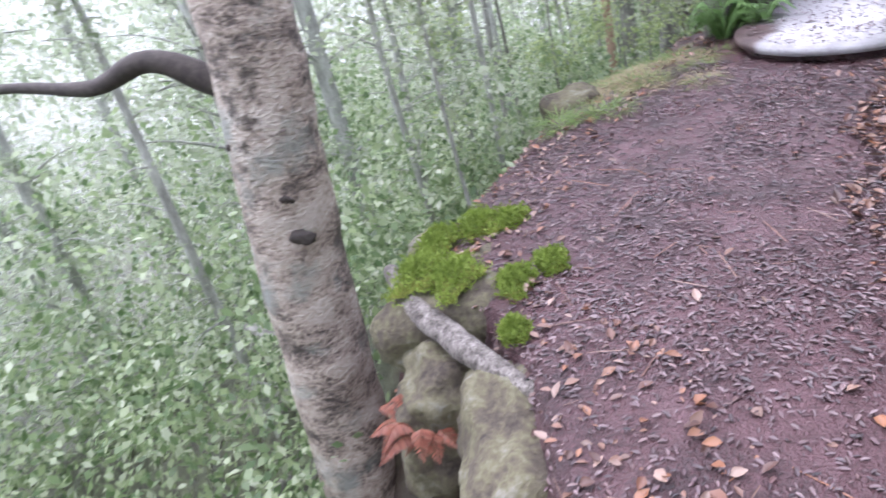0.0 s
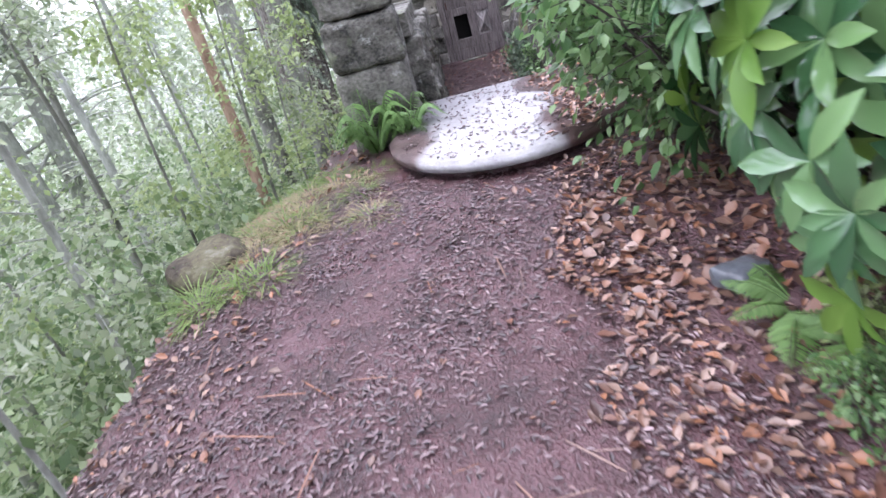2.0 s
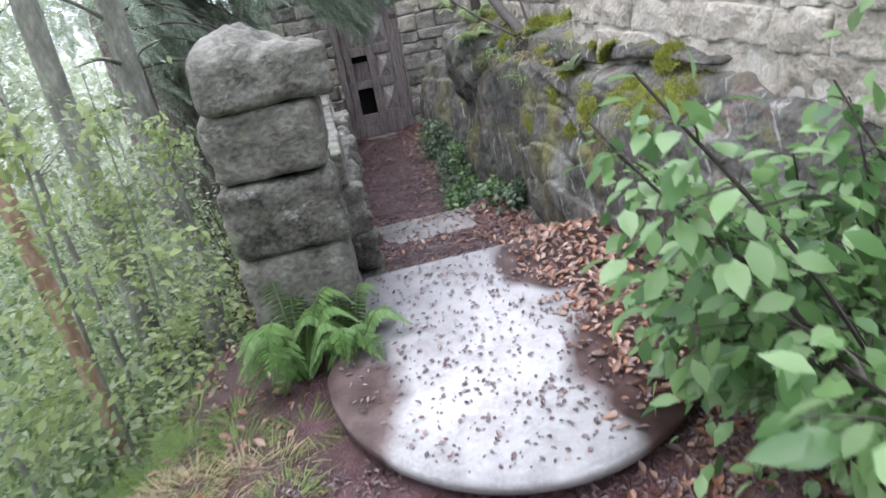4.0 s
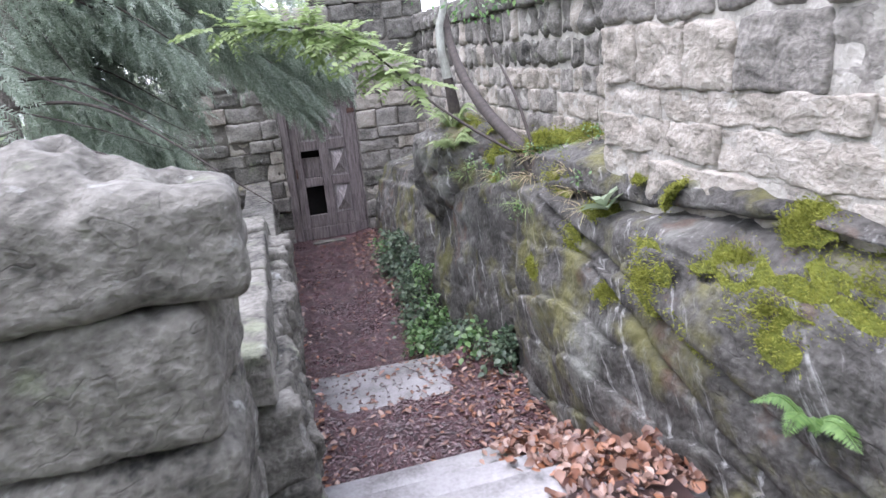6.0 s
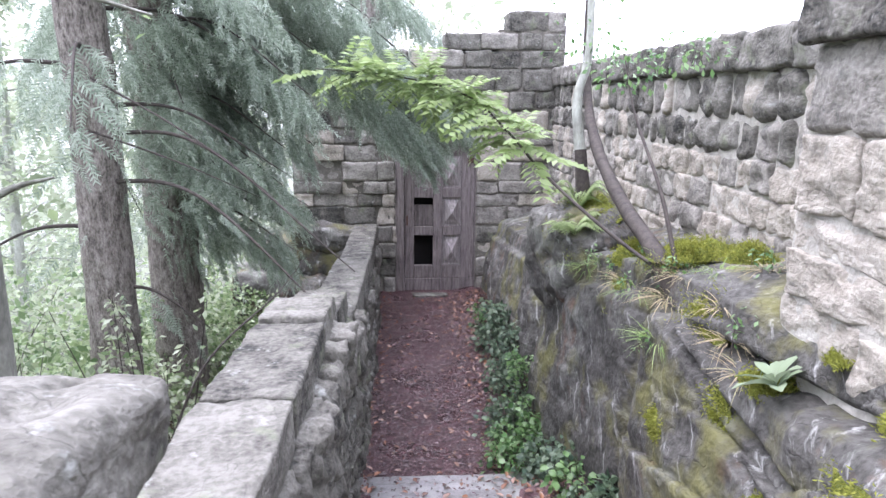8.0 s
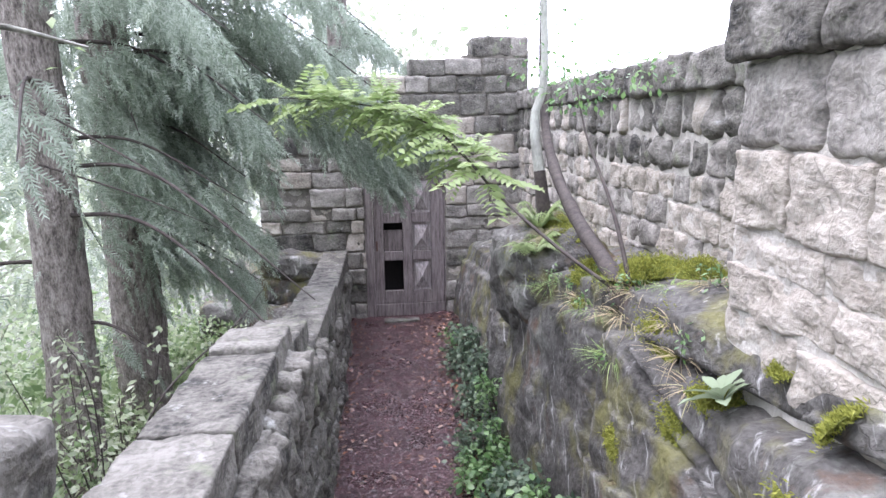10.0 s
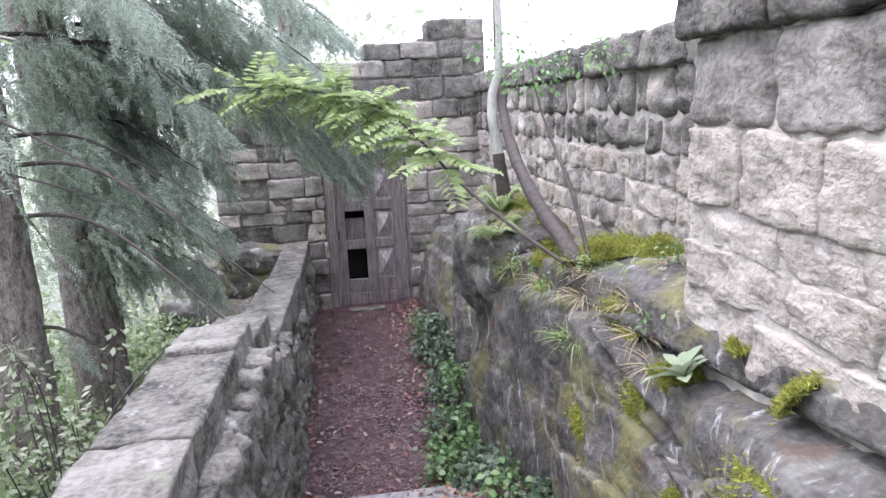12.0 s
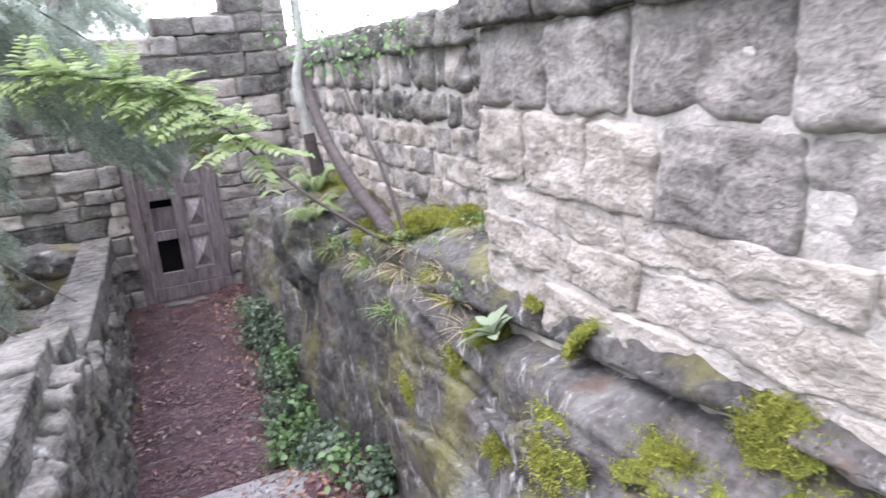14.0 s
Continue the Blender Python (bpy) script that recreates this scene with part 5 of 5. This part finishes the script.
fast_mesh("leaves", *join(pieces), ROWANLEAF, rowan)

# ---- shrubs beside the path ----
rhodo = thing("rhododendron", "glossy dark green rhododendron overhanging the path", "shrub", at=(1.05, -2.6, 0.2))
big, stemv = leaf_shape(1, 0.36, 4, 0.3, 0.22, 0.06, 0.55), []
g = np.random.default_rng(15)
old, young = [], []
for q in range(700):
    d = g.normal(0, 1, 3)
    d /= np.linalg.norm(d)
    if d[2] < -0.75 or d[0] > 0.6:
        continue
    c = d * np.array((0.8, 1.35, 1.05)) * g.uniform(0.6, 1.02) + (0, 0, 0.85)
    if c[2] < -0.02 or (1.05 + c[0]) < 0.22 + 0.45 * max(0, -2.9 - (c[1] - 2.6)) + 0.35 * max(0, 0.55 - c[2]):
        continue
    n = int(g.integers(7, 11))
    a = np.linspace(0, 2 * np.pi, n, endpoint=False) + g.uniform(0, 6)
    axis = d + (0, 0, 0.5)
    axis /= np.linalg.norm(axis)
    u = np.cross(axis, (0.3, 0.2, 1.0))
    u /= np.linalg.norm(u)
    w = np.cross(axis, u)
    way = np.cos(a)[:, None] * u + np.sin(a)[:, None] * w + axis * g.uniform(0.0, 0.5, (n, 1)) - (0, 0, 0.15)
    rosette = place(big, np.tile(c, (n, 1)), way, np.tile(axis, (n, 1)) + g.normal(0, 0.15, (n, 3)), g.uniform(0.1, 0.165, n))
    (young if g.uniform() < 0.2 else old).append(rosette)
    if q % 2 == 0:
        stemv.append(tube(bend([c, c * (0.5, 0.5, 0.45), c * (0.1, 0.3, 0) + (0, 0, -0.05)], 5), [0.006, 0.012, 0.02], 5))
for limb in stemv:
    fast_mesh("branch", *limb, STEM, rhodo)
fast_mesh("foliage", *join(old), RHODO, rhodo)
fast_mesh("young_foliage", *join(young), YOUNG, rhodo, "light green young leaves")
oval = leaf_shape(1, 0.58, 3, 0.2, 0.2)
shrub("leafy_shrub", "green leafy shrub hanging over the slab", "shrub", (0.95, -0.75, 0.15), 15, 0.9, 0.62, oval, BUSHLEAF, STEM, 120, 16, (-0.4, -0.25), 0.2, (0.045, 0.085), 0.009, 0.5, droop=0.2)
shrub("leafy_shrub", "green leafy shrub hanging over the path", "shrub", (0.88, -1.4, 0.2), 13, 1.2, 0.6, oval, BUSHLEAF, STEM, 120, 17, (-0.4, 0.05), 0.15, (0.045, 0.085), 0.009, 0.5, droop=0.2)
shrub("leafy_shrub", "dense green shrub on the bank", "shrub", (1.7, -0.9, 0.5), 14, 1.5, 0.9, oval, BUSHLEAF, STEM, 130, 18, (0, 0), 0.1, (0.05, 0.09), 0.01, 0.5)
shrub("leafy_shrub", "dense green shrub on the bank", "shrub", (2.3, -2.2, 0.7), 16, 2.2, 1.3, oval, BUSHLEAF, STEM, 150, 19, (0, 0), 0.05, (0.06, 0.1), 0.012, 0.6)
shrub("leafy_shrub", "dense green shrub on the bank", "shrub", (2.2, -4.6, 0.7), 16, 2.2, 1.3, oval, BUSHLEAF, STEM, 150, 20, (0, 0), 0.05, (0.06, 0.1), 0.012, 0.6)
tiny = leaf_shape(1, 0.6, 2, 0.2, 0.1)
for k, (x, y) in enumerate(((0.56, -3.5), (0.6, -3.2), (0.8, -3.6), (0.5, -2.95), (0.62, -2.75), (0.85, -3.25), (0.72, -3.9), (0.62, -3.72), (0.95, -3.9))):
    shrub("bilberry", "low green bilberry plant in the leaf litter", "plant", (x, y, gz(x, y)), 18, 0.26, 0.19, tiny, SAPLEAF if k % 3 else BUSHLEAF, STEM, 44, 200 + k, (0, 0), 0.15, (0.016, 0.03), 0.002, 0.08, group="bilberries beside the path")
fern("fern", "green fern at the foot of the gate post", (-0.85, 0.22, 0.05), 34, 0.31, 51, FERNLEAF, rise=1.35)
fern("fern", "green fern at the foot of the gate post", (-0.62, 0.26, 0.05), 24, 0.27, 52, FERNLEAF, rise=1.3)
fern("fern", "green fern under the rhododendron", (0.55, -2.45, 0.06), 6, 0.3, 53, FERNLEAF, (100, 260), 0.3)
fern("fern", "green fern under the rhododendron", (0.66, -2.75, 0.08), 5, 0.28, 54, FERNLEAF, (100, 260), 0.3)
fern("fern", "fern growing from the rock", (1.02, 0.5, 0.5), 8, 0.2, 55, FERNLEAF, (60, 300))
fern("fern", "light green fern on the outcrop", (1.12, 4.45, 0.8), 20, 0.3, 56, ROWANLEAF, rise=0.8)
fern("fern", "light green fern on the outcrop", (1.25, 4.75, 0.97), 14, 0.26, 58, ROWANLEAF, rise=0.8)
fern("fern", "withered red-brown fern on the bank", (-1.5, -3.78, -0.5), 14, 0.26, 57, WITHERED, rise=0.9)
for k in range(46):
    x, y = g.uniform(-1.6, -0.8), g.uniform(-0.95, 0.35)
    dry = y < -0.2 and k % 4
    tuft("grass_tuft", "dry straw-coloured grass tuft on the bank" if dry else "green grass tuft on the bank", "grass", (x, y, gz(x, y)), 190, 0.085, 0.9, 300 + k, DRYGRASS if dry else GRASS, 0.8, 0.0026, radius=0.12)
for k in range(14):
    x, y = g.uniform(-1.9, -1.3), g.uniform(-1.6, 0.7)
    tuft("grass_tuft", "green grass tuft on the bank", "grass", (x, y, gz(x, y)), 90, 0.17, 0.9, 340 + k, GRASS, 0.8, 0.004, radius=0.1)

# ---- herbs along the outcrop ----
herb = leaf_shape(1, 0.75, 3, 0.25, 0.2)
for k, (x, y, z, r) in enumerate(((0.92, 7.2, -0.9, 0.2), (0.88, 6.6, -0.9, 0.24), (0.95, 6.1, -0.9, 0.26), (0.88, 5.6, -0.92, 0.22), (0.98, 5.2, -0.9, 0.26), (0.88, 4.75, -0.92, 0.2), (0.95, 4.3, -0.85, 0.2), (0.9, 3.6, -0.68, 0.18), (0.92, 3.25, -0.54, 0.15), (1.0, 5.7, -0.55, 0.22), (1.02, 6.4, -0.6, 0.22), (0.8, 5.4, -0.92, 0.2), (0.82, 4.5, -0.9, 0.22), (0.86, 3.9, -0.81, 0.2), (0.72, 4.2, -0.92, 0.22), (0.7, 4.8, -0.92, 0.22), (0.98, 4.5, -0.7, 0.24), (0.95, 3.0, -0.52, 0.14), (1.0, 5.0, -0.6, 0.25))):
    shrub("ivy" if k in (1, 2, 4, 9, 10) else "wood_herb", "dark green ivy climbing the rock" if k in (1, 2, 4, 9, 10) else "green herb growing at the foot of the rock", "plant", (x, y, z), 12, 0.3, r, herb, HERB if k in (1, 2, 4, 9, 10) else HERB if k % 2 else BUSHLEAF, STEM, 16 + 8 * (k * 7 % 4), 400 + k, (-0.03 + 0.04 * math.sin(k * 3), 0), 0.1, (0.024, 0.06), 0.003, 0.2, group="herbs at the foot of the rock")
p, nn = rock_near(1.2, 1.95, 0.8)
ros = thing("rosette_plant", "pale downy leaf rosette growing on the rock ledge", "plant", at=tuple(p))
rleaf = leaf_shape(1, 0.38, 4, 0.35, 0.3, 0.1, 0.6)
out = np.array(nn) / np.linalg.norm(np.array(nn))
across = np.cross(out, (0, 0, 1.0))
across /= np.linalg.norm(across)
upward = np.cross(across, out)
for k in range(11):
    a = k * 2.4 + 0.4
    way = math.cos(a) * across + math.sin(a) * upward + (0.2 + 0.06 * k) * out + (0, 0, 0.25)
    fast_mesh("leaf", *place(rleaf, [out * (0.03 + 0.003 * k)], [way], [out + 0.3 * math.sin(k * 2.1) * across], (0.185, 0.15, 0.165, 0.125)[k % 4] * (1 if k < 8 else 0.7)), ROSETTE, ros)
for k, (x, y, z) in enumerate(((1.25, 2.45, 0.95), (1.2, 2.3, 0.85), (1.35, 2.7, 1.0), (1.5, 2.6, 1.05), (1.25, 2.75, 0.85), (1.2, 2.15, 0.8))):
    p, nn = rock_near(x, y, z)
    tuft("grass_tuft", "withered straw-coloured grass hanging over the ledge", "grass", tuple(p), 45, 0.1, 0.9, 360 + k, DRYGRASS if k != 2 else GRASS, 1.1, 0.003, radius=0.06)
for k, (x, y, z) in enumerate(((1.2, 2.95, 0.85), (1.15, 3.2, 0.8), (1.3, 3.1, 0.95), (1.2, 3.5, 0.75), (1.25, 3.9, 0.75), (1.15, 4.2, 0.65), (1.3, 2.85, 0.95), (1.12, 2.7, 0.7))):
    p, nn = rock_near(x, y, z)
    tuft("grass_tuft", "short green and straw grass rooted on the mossy ledge", "grass", tuple(p), 80, 0.13, 1.1, 380 + k, GRASS if k % 3 else DRYGRASS, 1.0, 0.003, radius=0.09)
for k, (x, y, z) in enumerate(((1.2, 2.25, 0.9), (1.45, 2.55, 1.05), (1.15, 3.3, 0.7), (1.25, 2.9, 0.95), (1.18, 3.05, 0.85), (1.3, 3.4, 0.85), (1.2, 3.7, 0.75), (1.1, 2.8, 0.6), (1.2, 4.1, 0.7))):
    p, nn = rock_near(x, y, z)
    shrub("seedling", "small seedling on the rock ledge", "plant", tuple(p), 4, 0.12, 0.06, tiny, BUSHLEAF, STEM, 8, 500 + k, (0, 0), 0.3, (0.02, 0.035), 0.0015, 0.04)

# ---- bare twigs beside the spruces ----
for k, pts in enumerate((((-1.5, 3.3, -0.4), (-1.25, 3.5, 0.25), (-0.9, 3.95, 0.55), (-0.75, 4.2, 0.72)), ((-2.2, 4.6, 1.9), (-1.5, 4.3, 1.55), (-0.9, 4.1, 1.15)), ((-2.2, 4.5, 1.55), (-1.6, 4.4, 1.35), (-1.05, 4.4, 1.1)))):
    tw = thing("bare_twig", "thin dark leafless twig", "twig")
    fast_mesh("twig", *tube(bend(pts, 8), [0.009, 0.006, 0.002], 6), STEM, tw)
shrub("sapling", "light green sapling beyond the parapet", "plant", (-1.6, 3.6, -1.0), 9, 1.7, 0.5, tiny, WOODLEAF, STEM, 60, 61, (0, 0), 0.3, (0.035, 0.06), 0.006, 0.3)
shrub("sapling", "light green sapling beyond the parapet", "plant", (-2.9, 4.0, -1.5), 10, 2.2, 0.7, tiny, WOODLEAF, STEM, 70, 62, (0, 0), 0.3, (0.04, 0.07), 0.006, 0.3)
